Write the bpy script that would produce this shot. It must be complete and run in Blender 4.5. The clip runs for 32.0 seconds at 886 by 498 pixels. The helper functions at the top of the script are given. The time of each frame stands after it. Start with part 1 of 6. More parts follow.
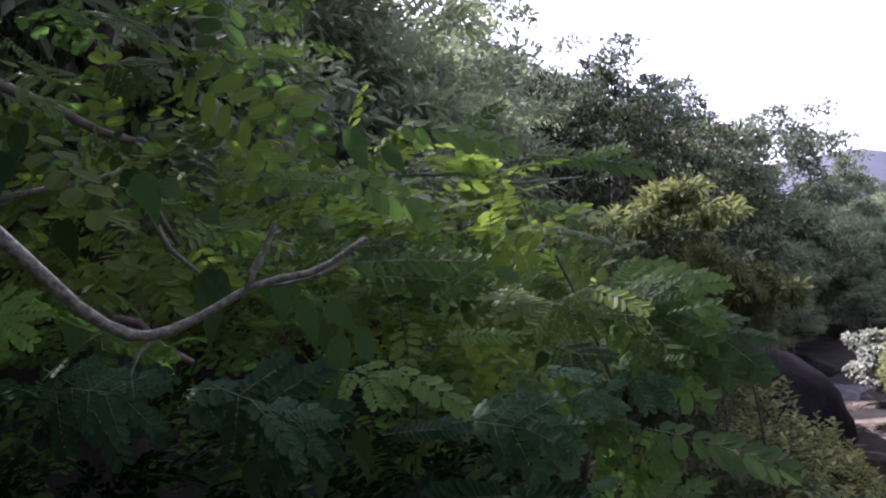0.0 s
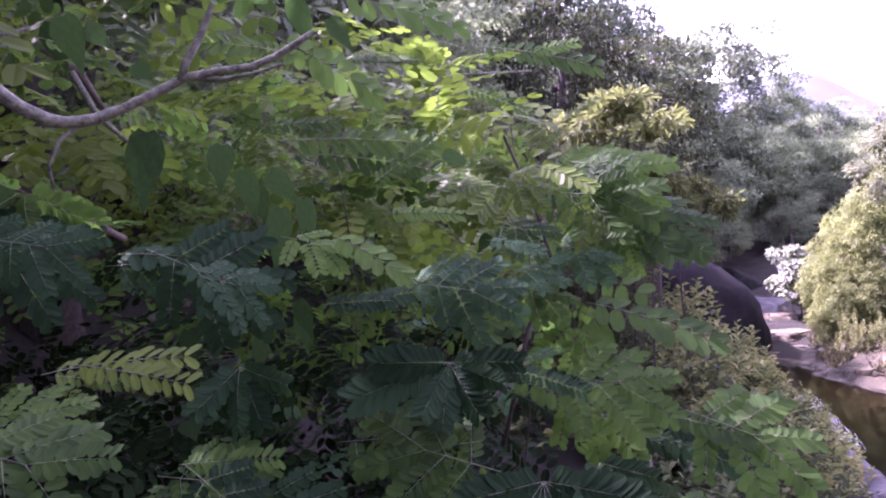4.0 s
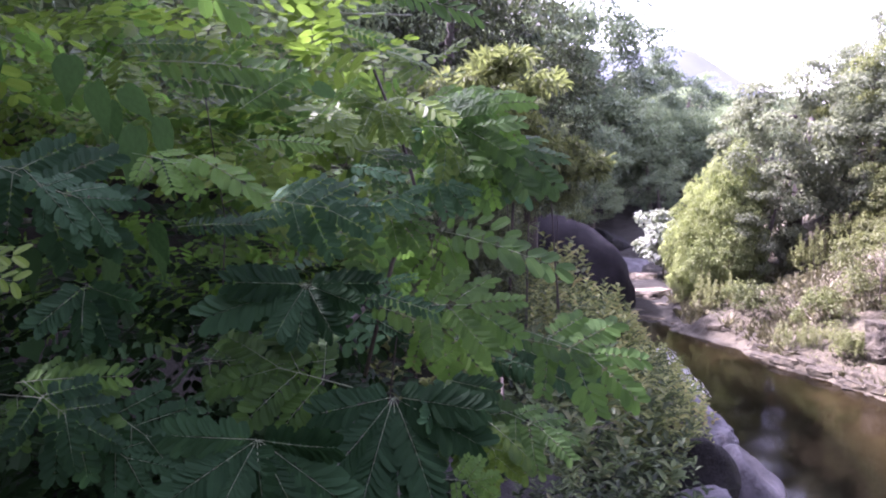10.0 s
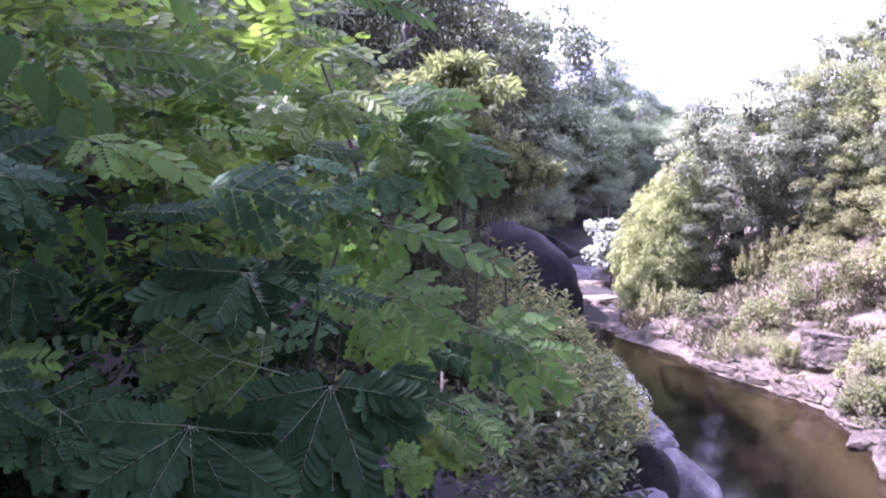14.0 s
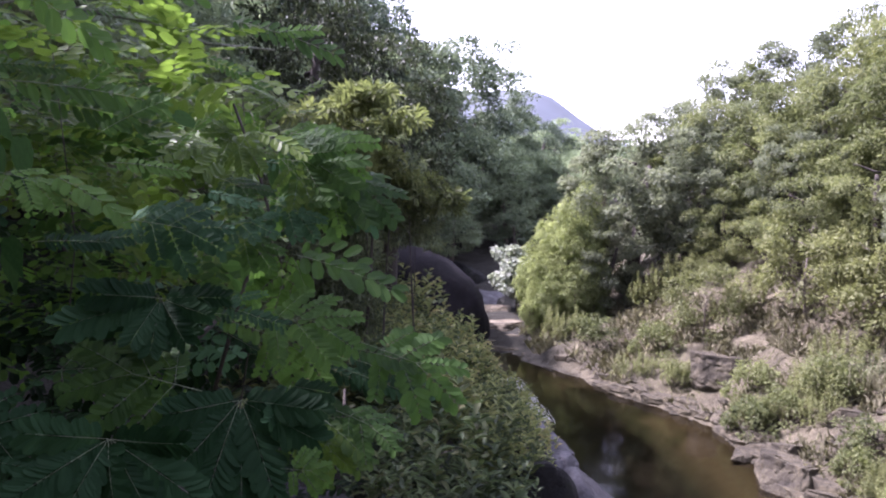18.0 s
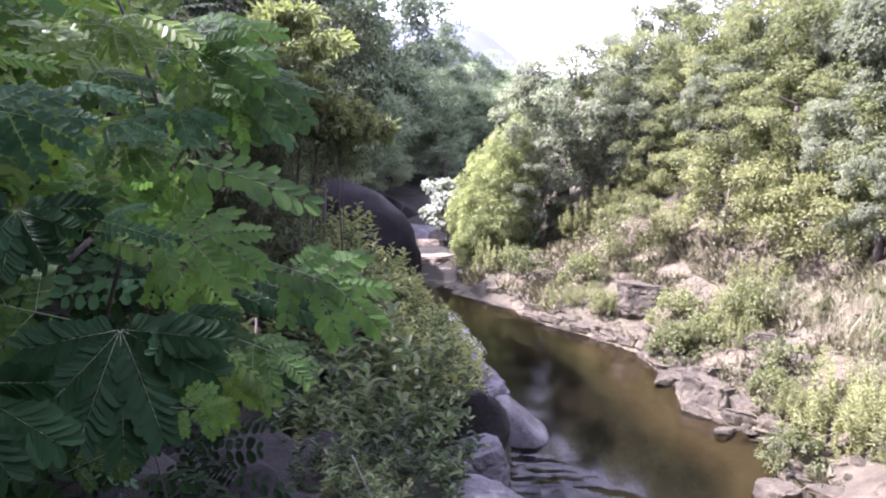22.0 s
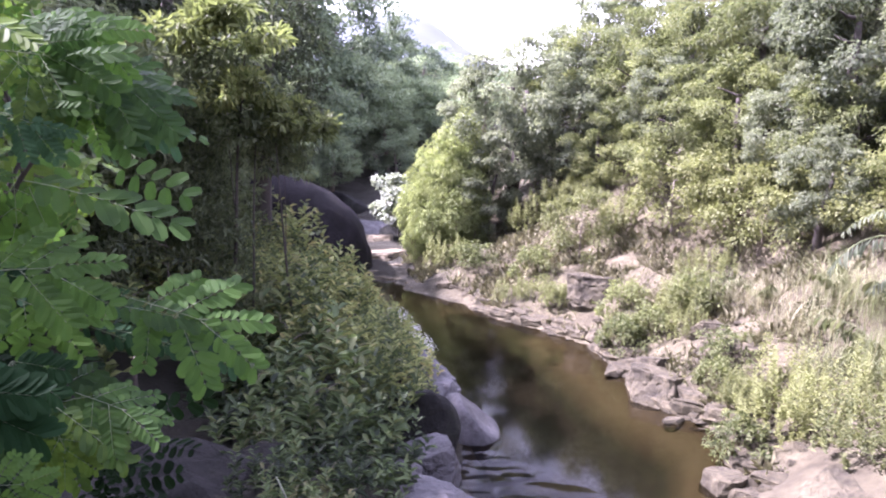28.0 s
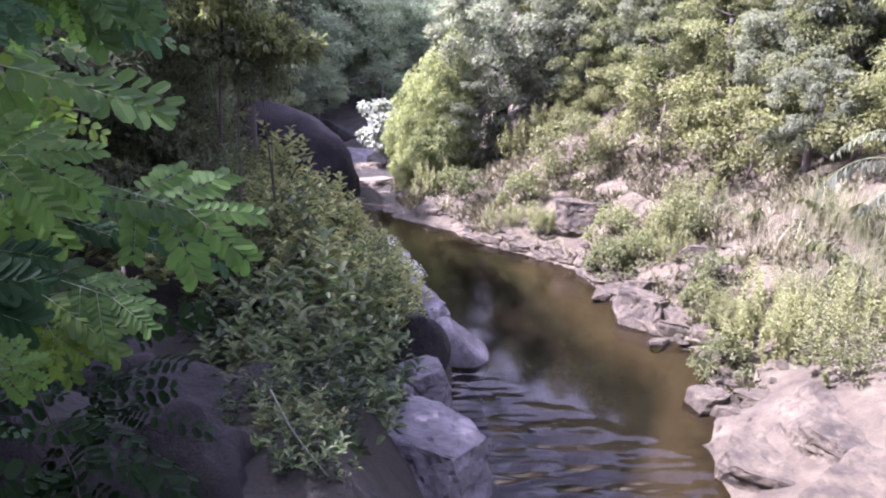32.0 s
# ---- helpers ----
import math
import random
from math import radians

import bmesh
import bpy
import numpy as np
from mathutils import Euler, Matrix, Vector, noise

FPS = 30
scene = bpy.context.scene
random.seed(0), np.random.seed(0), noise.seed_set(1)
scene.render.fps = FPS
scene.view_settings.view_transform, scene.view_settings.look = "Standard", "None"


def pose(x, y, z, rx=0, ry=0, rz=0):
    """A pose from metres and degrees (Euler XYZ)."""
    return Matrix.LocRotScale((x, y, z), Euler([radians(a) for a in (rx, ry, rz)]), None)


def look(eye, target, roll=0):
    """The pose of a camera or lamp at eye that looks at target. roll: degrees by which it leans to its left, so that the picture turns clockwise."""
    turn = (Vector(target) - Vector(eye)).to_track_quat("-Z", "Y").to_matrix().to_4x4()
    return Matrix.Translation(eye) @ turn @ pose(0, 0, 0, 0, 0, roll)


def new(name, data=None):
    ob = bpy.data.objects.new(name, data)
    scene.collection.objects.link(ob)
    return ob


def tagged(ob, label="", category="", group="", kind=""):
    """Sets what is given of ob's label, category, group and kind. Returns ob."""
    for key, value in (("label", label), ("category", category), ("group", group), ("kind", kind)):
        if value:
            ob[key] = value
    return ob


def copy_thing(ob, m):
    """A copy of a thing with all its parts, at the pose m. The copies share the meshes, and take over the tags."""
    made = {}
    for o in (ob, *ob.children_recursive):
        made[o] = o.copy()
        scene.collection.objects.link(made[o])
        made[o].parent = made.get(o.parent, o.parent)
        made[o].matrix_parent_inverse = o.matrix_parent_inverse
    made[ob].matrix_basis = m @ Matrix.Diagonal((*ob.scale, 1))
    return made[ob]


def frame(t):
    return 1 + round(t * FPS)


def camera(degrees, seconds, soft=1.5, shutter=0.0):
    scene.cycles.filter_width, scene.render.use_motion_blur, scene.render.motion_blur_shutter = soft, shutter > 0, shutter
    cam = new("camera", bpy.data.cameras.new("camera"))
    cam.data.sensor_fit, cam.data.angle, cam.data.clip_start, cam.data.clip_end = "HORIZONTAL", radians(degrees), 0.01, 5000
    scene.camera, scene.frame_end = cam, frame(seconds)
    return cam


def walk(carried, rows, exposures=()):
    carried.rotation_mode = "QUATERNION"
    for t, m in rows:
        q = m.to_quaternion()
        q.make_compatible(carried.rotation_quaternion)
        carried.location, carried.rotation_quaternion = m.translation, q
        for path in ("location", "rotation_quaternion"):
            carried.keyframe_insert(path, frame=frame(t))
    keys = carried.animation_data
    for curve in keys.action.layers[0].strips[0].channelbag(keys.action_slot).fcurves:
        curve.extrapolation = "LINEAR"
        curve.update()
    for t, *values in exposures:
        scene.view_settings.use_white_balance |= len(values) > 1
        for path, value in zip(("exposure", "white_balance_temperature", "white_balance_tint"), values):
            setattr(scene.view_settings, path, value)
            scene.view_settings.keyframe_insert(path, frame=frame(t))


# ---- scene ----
cam = camera(62.96, 32.0, soft=2.05)
# seconds, x, y, z, yaw, pitch, roll
ROWS = [
    (0.0, -0.087, -0.030, 3.134, 30.41, 3.49, 6.50),
    (0.5, -0.089, -0.028, 3.129, 30.24, 2.68, 6.44),
    (1.0, -0.095, -0.023, 3.126, 29.72, 1.36, 6.38),
    (1.5, -0.095, -0.024, 3.117, 29.11, 0.19, 6.33),
    (2.0, -0.099, -0.021, 3.110, 28.44, -1.01, 6.09),
    (2.5, -0.101, -0.022, 3.098, 27.80, -2.01, 6.06),
    (3.0, -0.102, -0.021, 3.093, 27.18, -2.96, 5.78),
    (3.5, -0.104, -0.017, 3.090, 26.53, -3.81, 5.27),
    (5.5, -0.105, -0.023, 3.080, 24.09, -4.37, 3.91),
    (6.0, -0.104, -0.020, 3.079, 23.84, -4.26, 3.85),
    (6.5, -0.101, -0.019, 3.077, 23.32, -4.22, 3.70),
    (7.0, -0.097, -0.019, 3.075, 22.45, -4.16, 3.58),
    (7.5, -0.095, -0.019, 3.075, 21.57, -4.20, 3.39),
    (8.0, -0.089, -0.019, 3.074, 20.69, -4.23, 3.09),
    (8.5, -0.085, -0.019, 3.072, 19.76, -4.52, 2.79),
    (9.0, -0.081, -0.019, 3.069, 18.79, -5.36, 2.47),
    (9.5, -0.076, -0.022, 3.061, 17.82, -6.57, 2.23),
    (10.0, -0.071, -0.027, 3.050, 16.90, -8.12, 2.07),
    (10.5, -0.067, -0.030, 3.037, 16.17, -9.69, 2.02),
    (11.0, -0.069, -0.030, 3.026, 15.60, -11.11, 2.00),
    (11.5, -0.077, -0.029, 3.019, 15.14, -11.78, 1.81),
    (12.0, -0.079, -0.027, 3.017, 14.95, -11.59, 1.68),
    (12.5, -0.078, -0.025, 3.019, 14.87, -10.73, 1.46),
    (13.0, -0.071, -0.026, 3.026, 14.70, -9.94, 1.03),
    (13.5, -0.064, -0.029, 3.032, 14.12, -8.90, 0.64),
    (14.0, -0.053, -0.038, 3.037, 13.35, -7.82, 0.28),
    (14.5, -0.043, -0.046, 3.039, 12.56, -6.95, 0.01),
    (16.5, 0.001, -0.103, 3.052, 9.14, -6.01, -0.70),
    (17.0, -0.019, -0.140, 3.052, 8.14, -5.85, -0.74),
    (17.5, -0.018, -0.151, 3.057, 7.24, -5.75, -0.74),
    (18.0, -0.016, -0.147, 3.056, 6.29, -5.79, -0.81),
    (18.5, -0.012, -0.146, 3.051, 5.46, -5.70, -0.79),
    (19.0, -0.008, -0.130, 3.044, 4.72, -6.11, -0.98),
    (19.5, -0.005, -0.117, 3.034, 4.04, -6.66, -1.01),
    (20.0, -0.008, -0.100, 3.024, 3.31, -7.60, -1.00),
    (20.5, -0.013, -0.077, 3.019, 2.60, -8.58, -0.93),
    (21.0, -0.017, -0.067, 3.014, 1.93, -9.46, -0.78),
    (21.5, -0.016, -0.037, 3.007, 1.36, -10.33, -0.91),
    (22.0, -0.015, -0.025, 3.005, 0.85, -10.80, -1.00),
    (22.5, -0.008, -0.012, 3.003, 0.39, -10.99, -1.02),
    (23.0, -0.000, 0.000, 3.000, -0.00, -11.00, -1.00),
    (23.5, 0.005, 0.016, 2.999, -0.38, -11.08, -1.01),
    (24.0, 0.013, 0.019, 3.002, -0.70, -11.11, -0.95),
    (24.5, 0.017, 0.023, 3.004, -1.04, -11.13, -0.80),
    (25.0, 0.023, 0.025, 3.011, -1.32, -11.19, -0.66),
    (25.5, 0.033, 0.022, 3.018, -1.53, -11.23, -0.56),
    (27.5, 0.062, 0.062, 3.024, -2.55, -11.28, -0.44),
    (28.0, 0.061, 0.076, 3.022, -2.89, -11.27, -0.47),
    (28.5, 0.064, 0.087, 3.024, -3.20, -11.38, -0.50),
    (29.0, 0.065, 0.099, 3.021, -3.52, -11.83, -0.51),
    (29.5, 0.065, 0.102, 3.021, -3.70, -12.62, -0.51),
    (30.0, 0.069, 0.105, 3.015, -3.77, -13.53, -0.40),
    (30.5, 0.065, 0.104, 3.004, -3.82, -14.40, -0.39),
    (31.0, 0.057, 0.099, 2.992, -3.89, -15.21, -0.34),
    (31.5, 0.053, 0.095, 2.980, -3.91, -16.06, -0.36),
    (32.0, 0.052, 0.092, 2.974, -3.90, -16.83, -0.33),
]
# seconds, stops, kelvin, tint
EXPOSURES = [
    (0.0, 1.80, 5810, 46), (1.5, 2.56, 5810, 48), (3.0, 3.10, 5700, 77), (6.0, 3.06, 5740, 77), (7.5, 3.01, 5580, 55), (8.0, 3.08, 5670, 60), (9.0, 3.21, 5670, 50), (10.5, 3.03, 5670, 56), (12.0, 3.61, 5540, 67), (13.0, 3.67, 5450, 69), (14.5, 3.03, 5380, 63), (16.5, 2.50, 5730, 41), (18.0, 2.29, 5730, 41), (20.0, 2.13, 5730, 43), (21.0, 2.67, 5730, 43), (23.0, 3.19, 5730, 41), (25.0, 3.24, 5680, 42), (28.0, 3.09, 5730, 44), (30.0, 3.10, 5630, 45), (31.0, 3.00, 5880, 46), (32.0, 3.00, 5580, 50),
]
walk(cam, [(t, pose(x, y, z, 90 + pitch, roll, yaw)) for t, x, y, z, yaw, pitch, roll in ROWS], EXPOSURES)

# ---------------------------------------------------------------- light
SUN_AZ, SUN_EL = -72.0, 54.0      # degrees: clockwise from +y, above the horizon
world = bpy.data.worlds.new("sky")
scene.world = world
world.use_nodes = True
wn = world.node_tree
wn.nodes.clear()
sky = wn.nodes.new("ShaderNodeTexSky")
sky.sky_type = "NISHITA"
sky.sun_disc = False
sky.sun_elevation = radians(SUN_EL)
sky.sun_rotation = radians(SUN_AZ)
sky.dust_density, sky.air_density, sky.ozone_density = 2.0, 1.0, 0.6
bg = wn.nodes.new("ShaderNodeBackground")
bg.inputs[1].default_value = 0.15
wo = wn.nodes.new("ShaderNodeOutputWorld")
haze = wn.nodes.new("ShaderNodeHueSaturation")     # a hazy, whitish sky
haze.inputs["Saturation"].default_value = 0.35
wn.links.new(sky.outputs[0], haze.inputs["Color"])
wn.links.new(haze.outputs[0], bg.inputs[0])
wn.links.new(bg.outputs[0], wo.inputs[0])
sun = new("sun", bpy.data.lights.new("sun", "SUN"))
sun.data.energy, sun.data.angle, sun.data.color = 3.6, radians(0.6), (1.0, 0.96, 0.90)
sdir = Vector((math.sin(radians(SUN_AZ)) * math.cos(radians(SUN_EL)),
               math.cos(radians(SUN_AZ)) * math.cos(radians(SUN_EL)), math.sin(radians(SUN_EL))))
sun.matrix_world = look(sdir * 80, (0, 0, 0))


# ---------------------------------------------------------------- materials
def material(name):
    m = bpy.data.materials.new(name)
    m.use_nodes = True
    nt = m.node_tree
    nt.nodes.clear()
    out = nt.nodes.new("ShaderNodeOutputMaterial")
    return m, nt, out


def node(nt, kind, **inputs):
    n = nt.nodes.new(kind)
    for k, v in inputs.items():
        n.inputs[k].default_value = v
    return n


def ramp(nt, source, stops):
    r = nt.nodes.new("ShaderNodeValToRGB")
    el = r.color_ramp.elements
    while len(el) < len(stops):
        el.new(0.5)
    for e, (p, c) in zip(el, stops):
        e.position, e.color = p, (*c, 1)
    nt.links.new(source, r.inputs[0])
    return r.outputs[0]


def noise_tex(nt, scale, detail=4.0, rough=0.6, coords="Object"):
    c = nt.nodes.new("ShaderNodeTexCoord")
    n = nt.nodes.new("ShaderNodeTexNoise")
    n.inputs["Scale"].default_value, n.inputs["Detail"].default_value, n.inputs["Roughness"].default_value = scale, detail, rough
    nt.links.new(c.outputs[coords], n.inputs["Vector"])
    return n.outputs["Fac"]


def mixed(nt, a, b, fac, mode="MIX"):
    """a, b, fac: sockets or values."""
    m = nt.nodes.new("ShaderNodeMix")
    m.data_type, m.blend_type = "RGBA", mode
    for idx, v in ((0, fac), (6, a), (7, b)):
        if isinstance(v, bpy.types.NodeSocket):
            nt.links.new(v, m.inputs[idx])
        else:
            m.inputs[idx].default_value = v if idx == 0 else (*v, 1)
    return m.outputs[2]


def bump(nt, height, strength, distance):
    b = nt.nodes.new("ShaderNodeBump")
    b.inputs["Strength"].default_value, b.inputs["Distance"].default_value = strength, distance
    nt.links.new(height, b.inputs["Height"])
    return b.outputs[0]


def leaf_material(name, young, old, dry=None, through_light=0.4, rough=0.45, spread=1.0, patch=2.0, speckle=1.0, gloss=0.14):
    """Leaf: two greens mixed leaf by leaf and in broad patches, with light passing through the blade."""
    m, nt, out = material(name)
    geo = nt.nodes.new("ShaderNodeNewGeometry")
    info = nt.nodes.new("ShaderNodeObjectInfo")
    n = noise_tex(nt, patch, 2.0)
    add = nt.nodes.new("ShaderNodeMath")
    add.operation = "ADD"
    each = nt.nodes.new("ShaderNodeMath")
    each.operation = "MULTIPLY"
    each.inputs[1].default_value = speckle
    nt.links.new(geo.outputs["Random Per Island"], each.inputs[0])
    nt.links.new(each.outputs[0], add.inputs[0])
    nt.links.new(n, add.inputs[1])
    third = nt.nodes.new("ShaderNodeMath")
    third.operation = "ADD"
    nt.links.new(add.outputs[0], third.inputs[0])
    nt.links.new(info.outputs["Random"], third.inputs[1])
    half = nt.nodes.new("ShaderNodeMath")
    half.operation = "DIVIDE"
    half.inputs[1].default_value = 2.0 + speckle
    nt.links.new(third.outputs[0], half.inputs[0])
    stops = [(0.5 - 0.28 * spread, old), (0.5 + 0.2 * spread, young)]
    if dry:
        stops.append((0.9, dry))
    col = ramp(nt, half.outputs[0], stops)
    pr = node(nt, "ShaderNodeBsdfPrincipled", Roughness=rough)
    pr.inputs["Specular IOR Level"].default_value = gloss
    nt.links.new(col, pr.inputs["Base Color"])
    tr = nt.nodes.new("ShaderNodeBsdfTranslucent")
    glow = mixed(nt, col, (0.9, 1.0, 0.5), 0.5, "MULTIPLY")
    gain = nt.nodes.new("ShaderNodeVectorMath")
    gain.operation = "SCALE"
    gain.inputs[3].default_value = 1.5
    nt.links.new(glow, gain.inputs[0])
    nt.links.new(gain.outputs[0], tr.inputs[0])
    mx = nt.nodes.new("ShaderNodeMixShader")
    mx.inputs[0].default_value = through_light
    nt.links.new(pr.outputs[0], mx.inputs[1])
    nt.links.new(tr.outputs[0], mx.inputs[2])
    nt.links.new(mx.outputs[0], out.inputs[0])
    return m


def rock_material(name, light, dark, moss=None, rough=0.85, grain=9.0, depth=0.03, cracks=2.2, crack_depth=0.5, gloss=0.4):
    m, nt, out = material(name)
    big = noise_tex(nt, 1.6, 6.0, 0.65)
    fine = noise_tex(nt, grain * 5, 5.0, 0.7)
    mid = noise_tex(nt, grain, 8.0, 0.7)
    col = ramp(nt, mid, [(0.3, dark), (0.62, light)])
    col = mixed(nt, col, ramp(nt, big, [(0.36, (0.42, 0.40, 0.38)), (0.58, (1.1, 1.08, 1.05))]), 0.9, "MULTIPLY")
    col = mixed(nt, col, ramp(nt, fine, [(0.3, (0.7, 0.7, 0.7)), (0.7, (1.15, 1.15, 1.15))]), 0.7, "MULTIPLY")
    if moss:
        col = mixed(nt, col, moss, ramp(nt, noise_tex(nt, 3.1, 6.0, 0.7), [(0.52, (0, 0, 0)), (0.66, (1, 1, 1))]))
    # cracks of uneven width
    c = nt.nodes.new("ShaderNodeTexCoord")
    warp = nt.nodes.new("ShaderNodeVectorMath")
    warp.operation = "ADD"
    nt.links.new(c.outputs["Object"], warp.inputs[0])
    wob = nt.nodes.new("ShaderNodeTexNoise")
    wob.inputs["Scale"].default_value, wob.inputs["Detail"].default_value = 3.5, 5.0
    nt.links.new(c.outputs["Object"], wob.inputs["Vector"])
    nt.links.new(wob.outputs["Color"], warp.inputs[1])
    vor = nt.nodes.new("ShaderNodeTexVoronoi")
    vor.feature = "DISTANCE_TO_EDGE"
    vor.inputs["Scale"].default_value = cracks
    nt.links.new(warp.outputs[0], vor.inputs["Vector"])
    gap = ramp(nt, vor.outputs["Distance"], [(0.0, (0.25, 0.24, 0.23)), (0.035, (1, 1, 1))])
    col = mixed(nt, col, gap, crack_depth, "MULTIPLY")
    pr = node(nt, "ShaderNodeBsdfPrincipled", Roughness=rough)
    pr.inputs["Specular IOR Level"].default_value = gloss
    nt.links.new(col, pr.inputs["Base Color"])
    low = bump(nt, gap, 0.6 * crack_depth, 0.03)
    b2 = nt.nodes.new("ShaderNodeBump")
    b2.inputs["Strength"].default_value, b2.inputs["Distance"].default_value = 0.8, depth
    nt.links.new(mid, b2.inputs["Height"])
    nt.links.new(low, b2.inputs["Normal"])
    nt.links.new(b2.outputs[0], pr.inputs["Normal"])
    nt.links.new(pr.outputs[0], out.inputs[0])
    return m


def bark_material(name, light, dark, scale=40.0, relief=0.006):
    m, nt, out = material(name)
    mid = noise_tex(nt, scale, 6.0, 0.7)
    col = ramp(nt, mid, [(0.35, dark), (0.65, light)])
    pr = node(nt, "ShaderNodeBsdfPrincipled", Roughness=0.9)
    nt.links.new(col, pr.inputs["Base Color"])
    nt.links.new(bump(nt, mid, 0.7, relief), pr.inputs["Normal"])
    nt.links.new(pr.outputs[0], out.inputs[0])
    return m


LEAF_NEAR = leaf_material("senna_leaf", (0.106, 0.206, 0.043), (0.029, 0.064, 0.022), through_light=0.55, rough=0.65, patch=3.0, speckle=0.3)
LEAF_YOUNG = leaf_material("young_leaf", (0.125, 0.195, 0.034), (0.042, 0.085, 0.022), through_light=0.5, patch=3.0, speckle=0.4)
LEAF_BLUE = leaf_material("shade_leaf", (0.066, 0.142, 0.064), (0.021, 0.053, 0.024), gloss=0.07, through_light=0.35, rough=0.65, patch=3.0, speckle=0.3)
# darkened copy for low leaves and whorls: their shade is in the green
LEAF_LOW_DIM = leaf_material("lower_shaded_leaf", (0.026, 0.065, 0.027), (0.0095, 0.027, 0.011), gloss=0.06, through_light=0.3, rough=0.6, patch=3.0, speckle=0.25)
# near-black green that paints the hollow's deep shade
LEAF_DEEP = leaf_material("shade_fill_leaf", (0.012, 0.028, 0.009), (0.004, 0.009, 0.004), gloss=0.04, through_light=0.25, rough=0.6, patch=3.0)
LEAF_HEART = leaf_material("vine_leaf", (0.046, 0.098, 0.030), (0.02, 0.048, 0.016), gloss=0.06, through_light=0.35, rough=0.6, patch=7.0, spread=0.6)
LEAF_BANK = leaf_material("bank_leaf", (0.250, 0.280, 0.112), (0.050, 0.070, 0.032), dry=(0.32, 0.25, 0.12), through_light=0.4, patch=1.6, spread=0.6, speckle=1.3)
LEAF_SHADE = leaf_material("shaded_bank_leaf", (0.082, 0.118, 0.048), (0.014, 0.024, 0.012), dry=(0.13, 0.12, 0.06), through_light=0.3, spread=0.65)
LEAF_FINE = leaf_material("feathery_leaf", (0.160, 0.190, 0.102), (0.036, 0.048, 0.027), dry=(0.20, 0.20, 0.115), through_light=0.35, patch=1.2)
# greens of hill and slope trees are paled and greyed to imitate haze
LEAF_DARK = leaf_material("hill_leaf", (0.148, 0.185, 0.120), (0.054, 0.077, 0.056), through_light=0.3, patch=0.7)
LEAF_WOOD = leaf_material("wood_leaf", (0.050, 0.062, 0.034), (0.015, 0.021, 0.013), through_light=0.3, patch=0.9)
LEAF_MID = leaf_material("slope_leaf", (0.238, 0.290, 0.180), (0.098, 0.132, 0.088), through_light=0.35, patch=0.6)
LEAF_GREY = leaf_material("broad_leaf", (0.172, 0.190, 0.130), (0.078, 0.092, 0.064), through_light=0.42, rough=0.8, patch=0.8)
LEAF_LIME = leaf_material("lime_leaf", (0.183, 0.200, 0.090), (0.074, 0.088, 0.042), through_light=0.42, patch=0.8)
LEAF_CLUMP = leaf_material("clump_leaf", (0.184, 0.196, 0.084), (0.090, 0.101, 0.048), through_light=0.38, patch=1.2)
LEAF_YELLOW = leaf_material("yellow_leaf", (0.245, 0.275, 0.118), (0.105, 0.130, 0.055), through_light=0.45, patch=1.5)
LEAF_PALE = leaf_material("pale_leaf", (0.40, 0.42, 0.36), (0.16, 0.19, 0.145), through_light=0.3, patch=1.5)
LEAF_DRY = leaf_material("dry_grass", (0.285, 0.265, 0.178), (0.14, 0.136, 0.085), through_light=0.35, patch=1.2)
LEAF_CANE = leaf_material("cane_leaf", (0.23, 0.24, 0.135), (0.105, 0.12, 0.065), dry=(0.27, 0.25, 0.16), through_light=0.35, patch=1.2)
LEAF_SUN = leaf_material("sunlit_leaf", (0.185, 0.215, 0.082), (0.056, 0.068, 0.032), dry=(0.235, 0.225, 0.095), through_light=0.35, patch=2.0)
ROCK_PINK = rock_material("pink_stone", (0.110, 0.096, 0.060), (0.029, 0.0248, 0.0155), grain=8.0, cracks=2.6, crack_depth=0.45, depth=0.05)
# lighter than pink stone: sunlight on the pool-head slabs is in the colour
ROCK_PALE = rock_material("pale_stone", (0.215, 0.188, 0.130), (0.072, 0.061, 0.042), grain=8.0, cracks=2.4, crack_depth=0.7, depth=0.06)
ROCK_DARK = rock_material("black_stone", (0.017, 0.015, 0.017), (0.006, 0.005, 0.006), grain=6.0, rough=0.9, gloss=0.15)
ROCK_GREY = rock_material("grey_stone", (0.105, 0.103, 0.114), (0.042, 0.041, 0.047), grain=5.0, rough=0.7, depth=0.02)
# dark mossy stone, taken near black so its colour holds the bank's shade
ROCK_BANK = rock_material("shaded_bank_stone", (0.0095, 0.0088, 0.0078), (0.003, 0.003, 0.0027), moss=(0.013, 0.016, 0.008), grain=9.0, depth=0.06)
BARK = bark_material("bark", (0.20, 0.17, 0.14), (0.07, 0.055, 0.045))
BARK_DARK = bark_material("dark_bark", (0.075, 0.062, 0.052), (0.025, 0.02, 0.018))
STALK = bark_material("stalk", (0.26, 0.30, 0.14), (0.14, 0.18, 0.08))
RIB = bark_material("leaf_rib", (0.32, 0.38, 0.24), (0.16, 0.21, 0.11), 300.0)
TWIG = bark_material("lichened_bark", (0.25, 0.27, 0.20), (0.05, 0.052, 0.040), 260.0, 0.0025)


